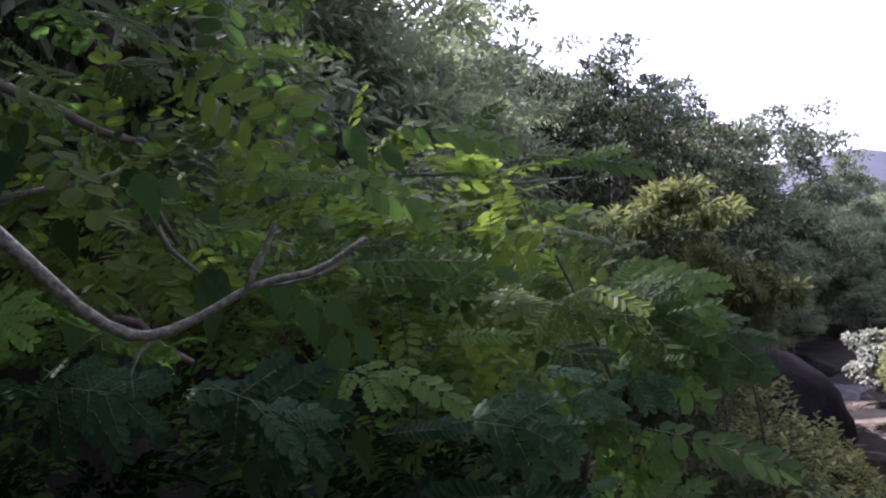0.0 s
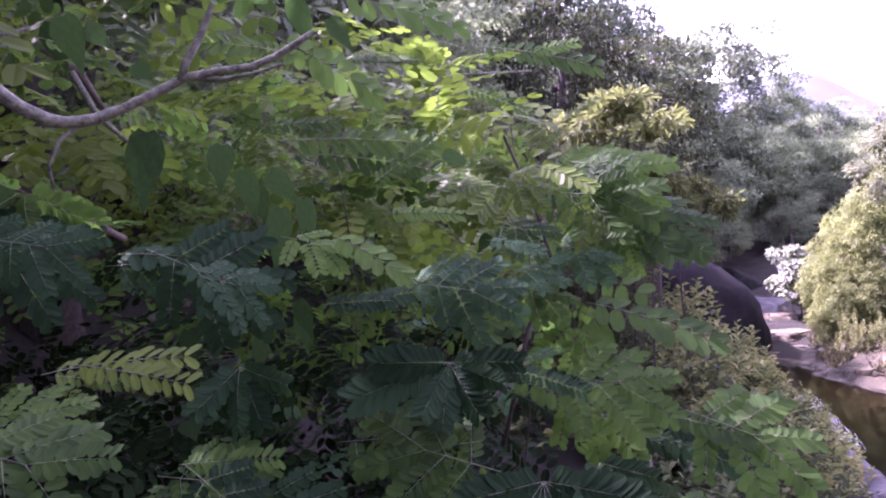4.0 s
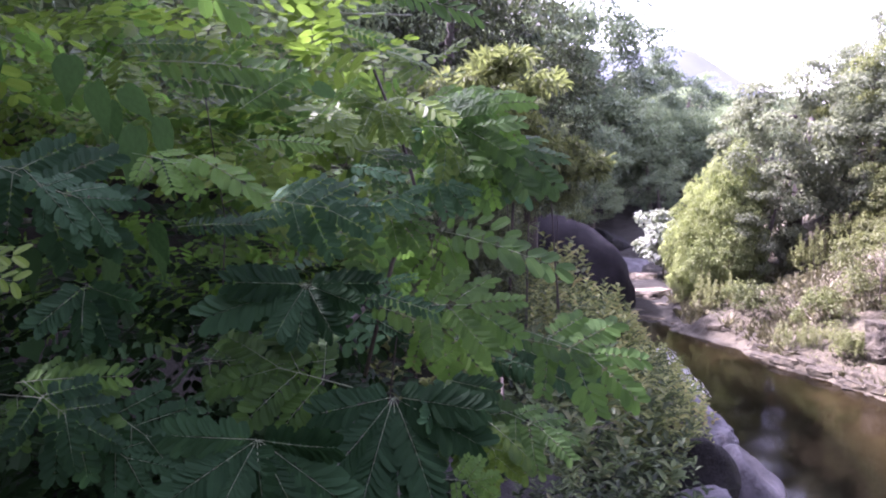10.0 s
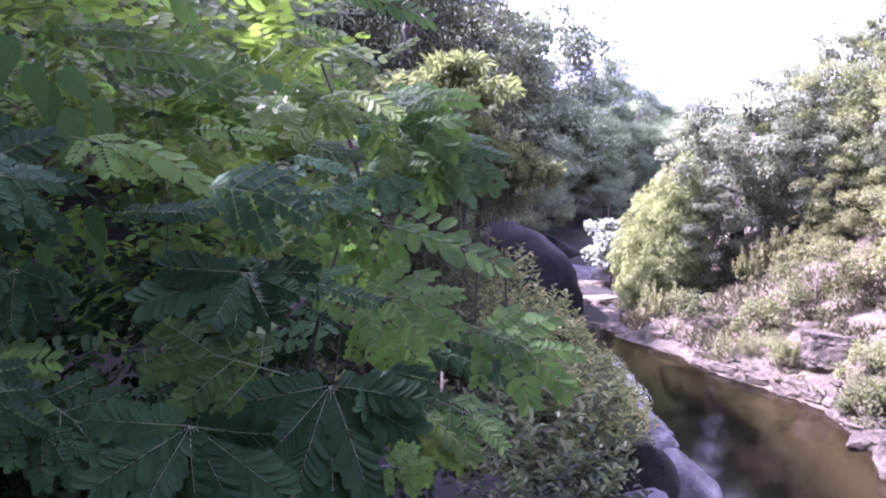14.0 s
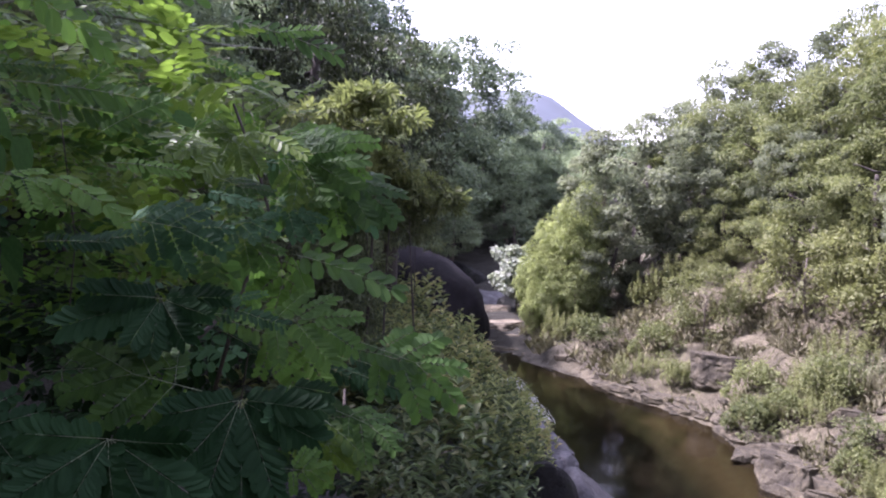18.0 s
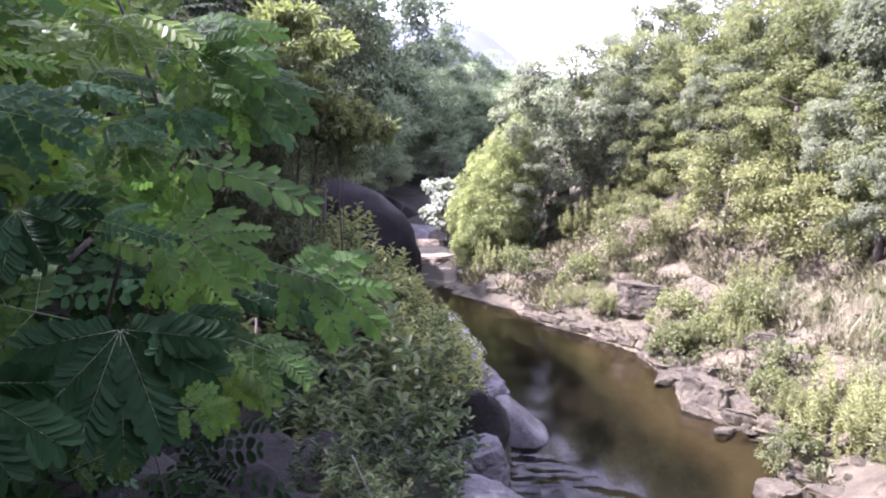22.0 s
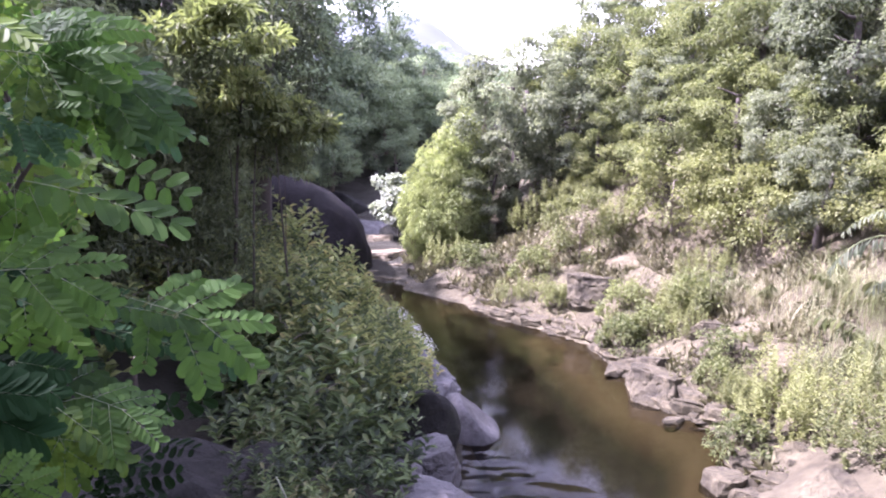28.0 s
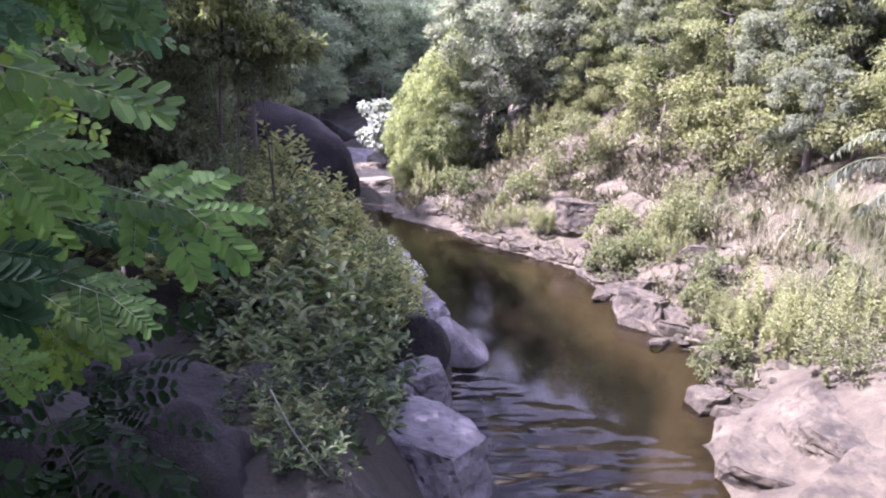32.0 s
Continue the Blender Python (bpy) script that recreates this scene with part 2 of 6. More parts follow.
def ground_material():
    m, nt, out = material("earth")
    big = noise_tex(nt, 0.55, 6.0, 0.65)
    mid = noise_tex(nt, 4.0, 8.0, 0.7)
    fine = noise_tex(nt, 38.0, 6.0, 0.75)
    soil = ramp(nt, mid, [(0.3, (0.047, 0.037, 0.023)), (0.5, (0.092, 0.079, 0.047)), (0.70, (0.145, 0.125, 0.076))])
    # litter tone sits below real leaf mould: bank shade is in the colour
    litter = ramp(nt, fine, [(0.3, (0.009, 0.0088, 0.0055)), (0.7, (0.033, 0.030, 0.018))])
    col = mixed(nt, soil, litter, ramp(nt, big, [(0.57, (0, 0, 0)), (0.72, (0.5, 0.5, 0.5))]))
    # forest litter higher up the slopes, silt under the water, dimmed with depth
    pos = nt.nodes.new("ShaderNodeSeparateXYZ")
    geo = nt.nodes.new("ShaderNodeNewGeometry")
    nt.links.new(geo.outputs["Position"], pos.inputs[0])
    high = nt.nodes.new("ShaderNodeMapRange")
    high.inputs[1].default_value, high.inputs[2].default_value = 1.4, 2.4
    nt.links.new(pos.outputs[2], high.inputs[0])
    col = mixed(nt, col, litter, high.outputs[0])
    wood = nt.nodes.new("ShaderNodeMapRange")        # wooded side of the stream: leaf mould, darkened to carry the shade there
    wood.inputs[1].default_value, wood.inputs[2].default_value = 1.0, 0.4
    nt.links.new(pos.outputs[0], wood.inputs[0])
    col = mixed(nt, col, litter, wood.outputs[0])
    wet = nt.nodes.new("ShaderNodeMapRange")
    wet.inputs[1].default_value, wet.inputs[2].default_value = -0.01, -0.10
    nt.links.new(pos.outputs[2], wet.inputs[0])
    bed = nt.nodes.new("ShaderNodeMapRange")
    bed.inputs[1].default_value, bed.inputs[2].default_value = -0.02, -0.55
    nt.links.new(pos.outputs[2], bed.inputs[0])
    # sandy silt; light lost in deep water is put into the darker end
    silt_by_depth = ramp(nt, bed.outputs[0], [(0.0, (0.22, 0.187, 0.122)), (0.22, (0.106, 0.092, 0.060)), (0.5, (0.020, 0.020, 0.018))])
    col = mixed(nt, col, silt_by_depth, wet.outputs[0])
    pr = node(nt, "ShaderNodeBsdfPrincipled", Roughness=0.95)
    nt.links.new(col, pr.inputs["Base Color"])
    grit = nt.nodes.new("ShaderNodeBump")
    grit.inputs["Strength"].default_value, grit.inputs["Distance"].default_value = 0.9, 0.025
    nt.links.new(fine, grit.inputs["Height"])
    nt.links.new(bump(nt, mid, 0.9, 0.10), grit.inputs["Normal"])
    nt.links.new(grit.outputs[0], pr.inputs["Normal"])
    nt.links.new(pr.outputs[0], out.inputs[0])
    return m


def water_material():
    """Clear brown water: Fresnel gloss over a tinted see-through body."""
    m, nt, out = material("water")
    c = nt.nodes.new("ShaderNodeTexCoord")
    mp = nt.nodes.new("ShaderNodeMapping")
    mp.inputs["Scale"].default_value = (1.1, 3.0, 1.0)
    nt.links.new(c.outputs["Object"], mp.inputs["Vector"])
    n = nt.nodes.new("ShaderNodeTexNoise")
    n.inputs["Scale"].default_value, n.inputs["Detail"].default_value = 1.3, 2.0
    nt.links.new(mp.outputs[0], n.inputs["Vector"])
    # ripples where the stream leaves the pool, calm above
    pos = nt.nodes.new("ShaderNodeSeparateXYZ")
    geo = nt.nodes.new("ShaderNodeNewGeometry")
    nt.links.new(geo.outputs["Position"], pos.inputs[0])
    slant = nt.nodes.new("ShaderNodeMath")           # the stirred corner ends along a slanting line
    slant.operation = "MULTIPLY_ADD"
    slant.inputs[1].default_value = 0.95
    nt.links.new(pos.outputs[1], slant.inputs[0])
    nt.links.new(pos.outputs[0], slant.inputs[2])
    both = nt.nodes.new("ShaderNodeMapRange")
    both.inputs[1].default_value, both.inputs[2].default_value = 6.6, 5.6
    both.inputs[3].default_value, both.inputs[4].default_value = 0.004, 1.0
    nt.links.new(slant.outputs[0], both.inputs[0])
    wave = nt.nodes.new("ShaderNodeMath")
    wave.operation = "MULTIPLY"
    level = nt.nodes.new("ShaderNodeMath")
    level.operation = "SUBTRACT"
    level.inputs[1].default_value = 0.5
    nt.links.new(n.outputs["Fac"], level.inputs[0])
    nt.links.new(level.outputs[0], wave.inputs[0])
    nt.links.new(both.outputs[0], wave.inputs[1])
    nrm = bump(nt, wave.outputs[0], 1.0, 0.22)
    fr = node(nt, "ShaderNodeFresnel", IOR=1.31)
    nt.links.new(nrm, fr.inputs["Normal"])
    tr = nt.nodes.new("ShaderNodeBsdfTransparent")
    tr.inputs[0].default_value = (0.38, 0.35, 0.275, 1)
    gl = nt.nodes.new("ShaderNodeBsdfGlossy")
    gl.inputs["Roughness"].default_value = 0.075
    nt.links.new(nrm, gl.inputs["Normal"])
    mx = nt.nodes.new("ShaderNodeMixShader")
    nt.links.new(fr.outputs[0], mx.inputs[0])
    nt.links.new(tr.outputs[0], mx.inputs[1])
    nt.links.new(gl.outputs[0], mx.inputs[2])
    nt.links.new(mx.outputs[0], out.inputs[0])
    return m


def plain_material(name, col_a, col_b, scale, rough=0.8):
    m, nt, out = material(name)
    col = ramp(nt, noise_tex(nt, scale, 5.0, 0.7), [(0.35, col_a), (0.65, col_b)])
    pr = node(nt, "ShaderNodeBsdfPrincipled", Roughness=rough)
    nt.links.new(col, pr.inputs["Base Color"])
    nt.links.new(pr.outputs[0], out.inputs[0])
    return m


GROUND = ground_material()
WATER = water_material()
FOAM = plain_material("foam", (0.42, 0.42, 0.41), (0.80, 0.80, 0.78), 24.0, 0.4)
# the bluish base colour stands in for haze over the distance
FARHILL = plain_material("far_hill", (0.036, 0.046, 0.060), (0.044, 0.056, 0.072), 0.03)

# ---------------------------------------------------------------- lie of the land
# the pool's two edges: x at each y
LEFT_Y = [-30, 0, 3, 4.2, 4.8, 5.6, 6.3, 7.1, 8, 9.2, 10.9, 12.1, 14, 17, 20, 24, 30, 45]
LEFT_X = [0.6, 0.55, 0.5, 0.6, 0.7, 0.5, 0.7, 0.6, 0.4, 0.1, -0.3, -0.9, -1.3, -1.3, -1.5, -1.0, 1.5, 10]
RIGHT_Y = [-30, 0, 3, 4.2, 4.7, 5.1, 5.6, 6.05, 6.5, 7, 8.2, 8.9, 9.45, 10.25, 11.3, 11.8, 12.4, 14, 17, 20, 24, 30, 45]
RIGHT_X = [2.0, 2.0, 2.0, 2.28, 2.4, 2.65, 2.9, 3.05, 2.85, 2.65, 2.52, 2.4, 2.0, 1.28, 0.88, 0.2, 0.0, -0.2, -0.1, -0.3, 0.5, 3, 12]


def smooth(v):
    v = np.clip(v, 0, 1)
    return v * v * (3 - 2 * v)


def land(x, y):
    """Height of the ground, without its roughness."""
    x, y = np.asarray(x, float), np.asarray(y, float)
    xl, xr = np.interp(y, LEFT_Y, LEFT_X), np.interp(y, RIGHT_Y, RIGHT_X)
    level = np.interp(y, [12, 12.6, 13.5, 16, 20, 28, 45], [0, 0.06, 0.15, 0.35, 0.7, 1.6, 4.0])
    dl, dr = xl - x, x - xr
    steep = np.interp(y, [2, 4, 6, 12, 16], [0.5, 1.2, 1.8, 2.2, 2.2])
    rise = np.interp(y, [0, 3, 4.5, 9, 12, 20], [1.4, 1.25, 0.85, 1.0, 0.5, 0.5])
    left = rise * smooth(dl / steep) + 0.62 * np.maximum(dl - 2.2, 0)
    foot = np.interp(y, [4, 8, 13], [0.5, 0.55, 0.33])
    right = foot * np.minimum(dr, 2.0) + 0.62 * np.maximum(dr - 2.0, 0)
    # a shallow sandy shelf along the far shore, then deep water
    depth = np.minimum(np.minimum(0.22 * (xr - x) + 0.7 * np.maximum(xr - x - 0.45, 0), 3.0 * (x - xl)), 0.75)
    bed = -np.maximum(depth, 0) * np.interp(y, [7, 9.5, 11, 13], [1, 0.45, 0.22, 0.12])
    h = np.where(dl > 0, left, np.where(dr > 0, right, bed))
    h = np.minimum(h, np.interp(y, [14, 22, 30, 40], [8, 4.5, 2.0, 1.0]))
    far = np.hypot(x, y)
    fade = smooth((far - 45) / 60)
    return (h + level) * (1 - fade) + 2.0 * fade


def land_at(x, y):
    return float(land(x, y))


def rough(x, y):
    return 0.10 * noise.noise((x * 0.9, y * 0.9, 3.1)) + 0.045 * noise.noise((x * 3.1, y * 3.1, 7.7))


def mesh_of(name, verts, faces, smooth_faces=True):
    me = bpy.data.meshes.new(name)
    me.from_pydata(verts, [], faces)
    if smooth_faces:
        me.polygons.foreach_set("use_smooth", [True] * len(me.polygons))
    me.update()
    return me


def build_ground():
    n = 440
    u = np.linspace(-1, 1, n)
    gx = 22 * u + 1400 * np.sign(u) * np.abs(u) ** 9
    gy = 12 + 24 * u + 1400 * np.sign(u) * np.abs(u) ** 9
    X, Y = np.meshgrid(gx, gy)
    Z = land(X, Y)
    xs, ys, zs = X.ravel(), Y.ravel(), Z.ravel()
    verts = []
    for x, y, z in zip(xs, ys, zs):
        k = 1.0 if z > 0.02 else 0.25
        verts.append((x, y, z + k * rough(x, y) if abs(x) < 60 and abs(y) < 80 else z))
    idx = np.arange(n * n).reshape(n, n)
    faces = np.stack([idx[:-1, :-1], idx[:-1, 1:], idx[1:, 1:], idx[1:, :-1]], -1).reshape(-1, 4).tolist()
    me = mesh_of("ground", verts, faces)
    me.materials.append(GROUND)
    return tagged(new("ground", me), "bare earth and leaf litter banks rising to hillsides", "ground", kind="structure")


build_ground()


def build_water():
    verts, faces = [], []
    ys = np.concatenate([np.linspace(-30, 0.3, 12), np.linspace(0.5, 12.35, 80)])
    for y in ys:
        a, b = np.interp(y, LEFT_Y, LEFT_X) - 0.35, np.interp(y, RIGHT_Y, RIGHT_X) + 0.25
        for k in range(13):
            verts.append((a + (b - a) * k / 12, y, 0.0))
    for j in range(len(ys) - 1):
        for k in range(12):
            i = j * 13 + k
            faces.append((i, i + 1, i + 14, i + 13))
    me = mesh_of("water", verts, faces)
    me.materials.append(WATER)
    return tagged(new("water", me), "still brown stream pool with slight ripples", "water", kind="structure")


build_water()


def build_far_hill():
    """The mountain beyond the valley's end, its haze put into the blue-grey colour."""
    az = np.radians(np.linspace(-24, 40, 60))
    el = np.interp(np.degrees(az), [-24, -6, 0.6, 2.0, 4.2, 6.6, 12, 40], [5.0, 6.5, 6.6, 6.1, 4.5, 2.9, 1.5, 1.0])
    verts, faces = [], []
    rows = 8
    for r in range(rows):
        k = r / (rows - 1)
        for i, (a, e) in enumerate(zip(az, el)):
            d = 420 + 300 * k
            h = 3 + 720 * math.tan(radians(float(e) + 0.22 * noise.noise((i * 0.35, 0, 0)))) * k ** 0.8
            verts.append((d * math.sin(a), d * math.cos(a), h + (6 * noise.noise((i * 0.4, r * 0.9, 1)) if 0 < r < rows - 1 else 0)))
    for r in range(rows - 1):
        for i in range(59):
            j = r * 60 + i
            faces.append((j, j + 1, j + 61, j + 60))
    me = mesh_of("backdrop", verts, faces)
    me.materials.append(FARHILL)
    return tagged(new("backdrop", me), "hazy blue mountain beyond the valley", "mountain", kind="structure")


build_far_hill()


# ---------------------------------------------------------------- makers
def part(name, bm, mat, parent, label=""):
    """Links a bmesh or a mesh as one object under a thing or a part."""
    if isinstance(bm, bpy.types.Mesh):
        me = bm
    else:
        me = bpy.data.meshes.new(name)
        bm.to_mesh(me)
        bm.free()
    if mat and not me.materials:
        me.materials.append(mat)
    ob = new(name, me)
    ob.parent = parent
    if label:
        tagged(ob, label)
    return ob


def unit(v):
    return v / np.maximum(np.linalg.norm(v, axis=-1, keepdims=True), 1e-9)


def leaf_mesh(name, P, A, N, L, W, cup=0.25, oval=False, sag=0.1):
    """One mesh of many folded blades: place, way of growth, face, length, width."""
    A = unit(A)
    S = unit(np.cross(A, N))
    N = np.cross(S, A)
    L, W = np.asarray(L)[:, None], np.asarray(W)[:, None]
    tip = P + A * L - N * L * sag
    if oval:
        a = A * L
        s, c = S * W, N * W * cup
        V = np.stack([P, P + a * 0.28 + s * 0.40 + c, P + a * 0.66 + s * 0.42 + c, tip,
                      P + a * 0.66 - s * 0.42 + c, P + a * 0.28 - s * 0.40 + c], 1)
        F = np.array([[0, 1, 2, 3], [0, 3, 4, 5]])
    else:
        V = np.stack([P, P + A * L * 0.45 + S * W * 0.5 + N * W * cup, tip, P + A * L * 0.45 - S * W * 0.5 + N * W * cup], 1)
        F = np.array([[0, 1, 2], [0, 2, 3]])
    n, k = V.shape[:2]
    faces = (F[None] + (np.arange(n) * k)[:, None, None]).reshape(-1, F.shape[1])
    me = bpy.data.meshes.new(name)
    me.vertices.add(n * k)
    me.vertices.foreach_set("co", V.astype(np.float32).ravel())
    me.loops.add(faces.size)
    me.loops.foreach_set("vertex_index", faces.astype(np.int32).ravel())
    me.polygons.add(len(faces))
    me.polygons.foreach_set("loop_start", np.arange(0, faces.size, F.shape[1], dtype=np.int32))
    me.update(calc_edges=True)
    return me


def crown_mesh(name, seed, rx, rz, clumps, per, cr, length, width, droop=0.35, flat=0.6, oval=False, low=-0.35, core=0.6):
    """A crown of many leafy clumps with gaps between them; its middle lies at the origin."""
    g = np.random.default_rng(seed)
    d = unit(g.normal(size=(clumps * 4, 3)))
    d = d[d[:, 2] > low][:clumps]
    lump = 1 + 0.22 * np.sin(d[:, 0] * 3.1 + seed) * np.cos(d[:, 1] * 2.7 + seed * 0.7)
    c = d * np.array([rx, rx, rz]) * (g.uniform(core, 1.0, len(d)) * lump)[:, None]
    out = np.repeat(d, per, 0)
    base = np.repeat(c, per, 0)
    m = len(base)
    size = np.repeat(g.uniform(0.7, 1.25, len(d)), per)
    v = unit(g.normal(size=(m, 3)) + 0.7 * out + np.array([0, 0, 0.45]))
    p = base + v * (cr * size * np.sqrt(g.uniform(0.1, 1.0, m)))[:, None] * np.array([1, 1, flat])
    a = v * 0.8 + g.normal(size=(m, 3)) * 0.55 + np.array([0, 0, -droop])
    n = np.array([0, 0, 1.0]) + v * 0.5 + g.normal(size=(m, 3)) * 0.4
    k = g.uniform(0.7, 1.2, m)
    return leaf_mesh(name, p, a, n, length * k, width * k, oval=oval)


def tube(bm, points, radii, sides=6):
    """A tapered, bent round bar through the points."""
    rings = []
    pts = [Vector(p) for p in points]
    for i, p in enumerate(pts):
        ahead = (pts[min(i + 1, len(pts) - 1)] - pts[max(i - 1, 0)]).normalized()
        side = ahead.cross(Vector((0.31, 0.17, 0.93))).normalized()
        up = side.cross(ahead)
        rings.append([bm.verts.new(p + (side * math.cos(a) + up * math.sin(a)) * radii[i])
                      for a in (2 * math.pi * k / sides for k in range(sides))])
    for r, q in zip(rings, rings[1:]):
        for k in range(sides):
            f = bm.faces.new((r[k], r[(k + 1) % sides], q[(k + 1) % sides], q[k]))
            f.smooth = True
    bm.faces.new(rings[-1])
    bm.faces.new(rings[0][::-1])
    return bm


def trunk_mesh(seed, height, radius, lean=0.15):
    g = random.Random(seed)
    bm = bmesh.new()
    lx, ly = g.uniform(-lean, lean), g.uniform(-lean, lean)
    pts = [(lx * height * k * k + g.uniform(-0.03, 0.03), ly * height * k * k + g.uniform(-0.03, 0.03), height * k - 0.25) for k in (0, 0.2, 0.45, 0.7, 1.0)]
    tube(bm, pts, [radius * 1.3, radius, radius * 0.85, radius * 0.65, radius * 0.35], 7)
    return bm


def limb_mesh(seed, length, radius):
    g = random.Random(seed)
    bm = bmesh.new()
    pts = [(0, 0, 0)]
    for k in range(1, 5):
        pts.append((length * k / 4, g.uniform(-0.08, 0.08) * length, length * (0.08 * k) + g.uniform(-0.05, 0.05) * length))
    tube(bm, pts, [radius * (1 - 0.19 * k) for k in range(5)], 5)
    return bm


def shoots_mesh(name, seed, rx, rz, shoots, leaves, length, width):
    """Leafy shoots that spread and bend up from one root, leaves set round each in turn and whorled at its end."""
    g = np.random.default_rng(seed)
    P, A, N, L = [], [], [], []
    for _ in range(shoots):
        a, lift, far = g.uniform(0, 2 * math.pi), g.uniform(0.05, 1.0) ** 0.75, g.uniform(0.55, 1.18)
        tip = np.array([math.cos(a) * rx * math.sqrt(1 - 0.8 * lift * lift), math.sin(a) * rx * math.sqrt(1 - 0.8 * lift * lift), 0.15 * rz + 1.75 * rz * lift]) * far
        root = np.array([tip[0] * 0.15, tip[1] * 0.15, 0.0])
        bend = np.array([tip[0] * 0.25, tip[1] * 0.25, -0.12 * rz])
        n = int(leaves * g.uniform(0.7, 1.3))
        for i in range(n):
            u = 0.6 + 0.4 * (i / (n - 1)) ** 0.7
            at = root + (tip - root) * u + bend * 4 * u * (1 - u)
            way = unit((tip - root) + bend * 4 * (1 - 2 * u) + np.array([0, 0, 0.3 * rz]))
            side = unit(np.cross(way, np.array([0.3, 0.2, 0.93])))
            turn = i * 2.4 + g.uniform(-0.4, 0.4)
            out = side * math.cos(turn) + np.cross(way, side) * math.sin(turn)
            P.append(at)
            A.append(way * (0.25 + 0.5 * u) + out + g.normal(size=3) * 0.18)
            N.append(way + np.array([0, 0, 0.5]) + g.normal(size=3) * 0.15)
            L.append(length * g.uniform(0.65, 1.2) * (0.75 + 0.4 * math.sin(math.pi * u)))
    L = np.array(L)
    return leaf_mesh(name, np.array(P), np.array(A), np.array(N), L, L * width / length, cup=0.18, oval=True, sag=0.18)


def make_tree(name, seed, leaf, height, rx, rz, label, category, crown_args, bark=None):
    """A tree as an Empty at its foot with trunk, limbs and crown."""
    thing = new(name)
    thick = 0.045 if height > 2.95 else 0.007 if height > 2.7 else 0.004 if name == "tree" else 0.016
    part("trunk", trunk_mesh(seed, height - rz * 0.5, thick * height ** 0.9, 0.15 if height > 2.95 else 0.08), bark or BARK, thing)
    for k in range(4):
        limb = part("limb", limb_mesh(seed + k, rx * 0.42, thick * 0.3 * height ** 0.8), bark or BARK, thing)
        limb.matrix_basis = pose(0, 0, height - rz * (1.3 - 0.22 * k), 0, 0, 90 * k + 30 * (seed % 5))
    if "shoots" in crown_args[1]:
        part("crown", shoots_mesh("crown", seed, rx, rz, *crown_args[1]["shoots"]), leaf, thing)
    else:
        crown = part("crown", crown_mesh("crown", seed, rx, rz, *crown_args[0], **crown_args[1]), leaf, thing)
        crown.location = (0, 0, height - rz * 0.98)
    return tagged(thing, label, category)


def stone_mesh(name, seed, size, cuts=7, detail=3, bumpy=0.12):
    """An irregular stone: a ball cut by random planes and roughened, its foot at z = 0 a little sunk."""
    g = random.Random(seed)
    bm = bmesh.new()
    bmesh.ops.create_icosphere(bm, subdivisions=detail, radius=1.0)
    planes = []
    for _ in range(cuts):
        n = Vector((g.uniform(-1, 1), g.uniform(-1, 1), g.uniform(-0.5, 1))).normalized()
        planes.append((n, g.uniform(0.55, 0.85)))
    off = Vector((seed * 1.7, seed * 0.3, 5.0))
    for v in bm.verts:
        for n, d in planes:
            over = v.co.dot(n) - d
            if over > 0:
                v.co -= n * over * 0.9
        v.co += v.co.normalized() * (bumpy * noise.noise(v.co * 1.9 + off) + bumpy * 0.45 * noise.noise(v.co * 5.3 + off) + bumpy * 0.2 * noise.noise(v.co * 13.0 + off)
                                     - bumpy * 0.5 * max(0.0, 0.12 - abs(noise.noise(v.co * 2.3 - off))) / 0.12)
        v.co = Vector((v.co.x * size[0], v.co.y * size[1], (v.co.z + 0.35) * size[2]))
    for f in bm.faces:
        f.smooth = True
    return bm


def stone(name, seed, x, y, z, size, mat, label, turn=0.0, tilt=0.0, group="", cuts=7, detail=4, bumpy=0.12):
    me = bpy.data.meshes.new(name)
    bm = stone_mesh(name, seed, size, cuts, detail, bumpy)
    bm.to_mesh(me)
    bm.free()
    me.materials.append(mat)
    ob = new(name, me)
    ob.matrix_basis = pose(x, y, z, tilt, 0, turn)
    return tagged(ob, label, "rock", group)


def outcrop_mesh(seed, size, detail=5, facets=9, layers=0.05):
    """Weathered bedrock: a blocky lump split along flat faces and thin layers, its foot sunk."""
    g = random.Random(seed)
    bm = bmesh.new()
    bmesh.ops.create_icosphere(bm, subdivisions=detail, radius=1.0)
    planes = []
    for k in range(facets):
        a = 2 * math.pi * (k + g.uniform(-0.35, 0.35)) / facets
        planes.append((Vector((math.cos(a), math.sin(a), g.uniform(-0.15, 0.55))).normalized(), g.uniform(0.62, 0.92)))
    planes.append((Vector((g.uniform(-0.2, 0.2), g.uniform(-0.2, 0.2), 1)).normalized(), g.uniform(0.5, 0.68)))
    off = Vector((seed * 1.9, seed * 0.37, 3.0))
    for v in bm.verts:
        p = v.co.copy()
        p = Vector([math.copysign(abs(c) ** 0.75, c) for c in p])
        for n, d in planes:
            over = p.dot(n) - d
            if over > 0:
                p -= n * over * 0.96
        step = noise.noise(Vector((p.x * 0.7, p.y * 0.7, p.z * 7.0)) + off)
        rough_by = 0.05 * noise.noise(p * 2.7 + off) + 0.03 * noise.noise(p * 6.5 + off) + 0.016 * noise.noise(p * 15.0 + off)
        crack = max(0.0, 0.09 - abs(noise.noise(p * 2.1 - off))) / 0.09
        flat = Vector((p.x, p.y, 0))
        p += p.normalized() * (rough_by - 0.05 * crack * crack) + flat * layers * math.copysign(abs(step) ** 0.5, step)
        v.co = Vector((p.x * size[0], p.y * size[1], (p.z + 0.3) * size[2]))
    for f in bm.faces:
        f.smooth = False
    return bm


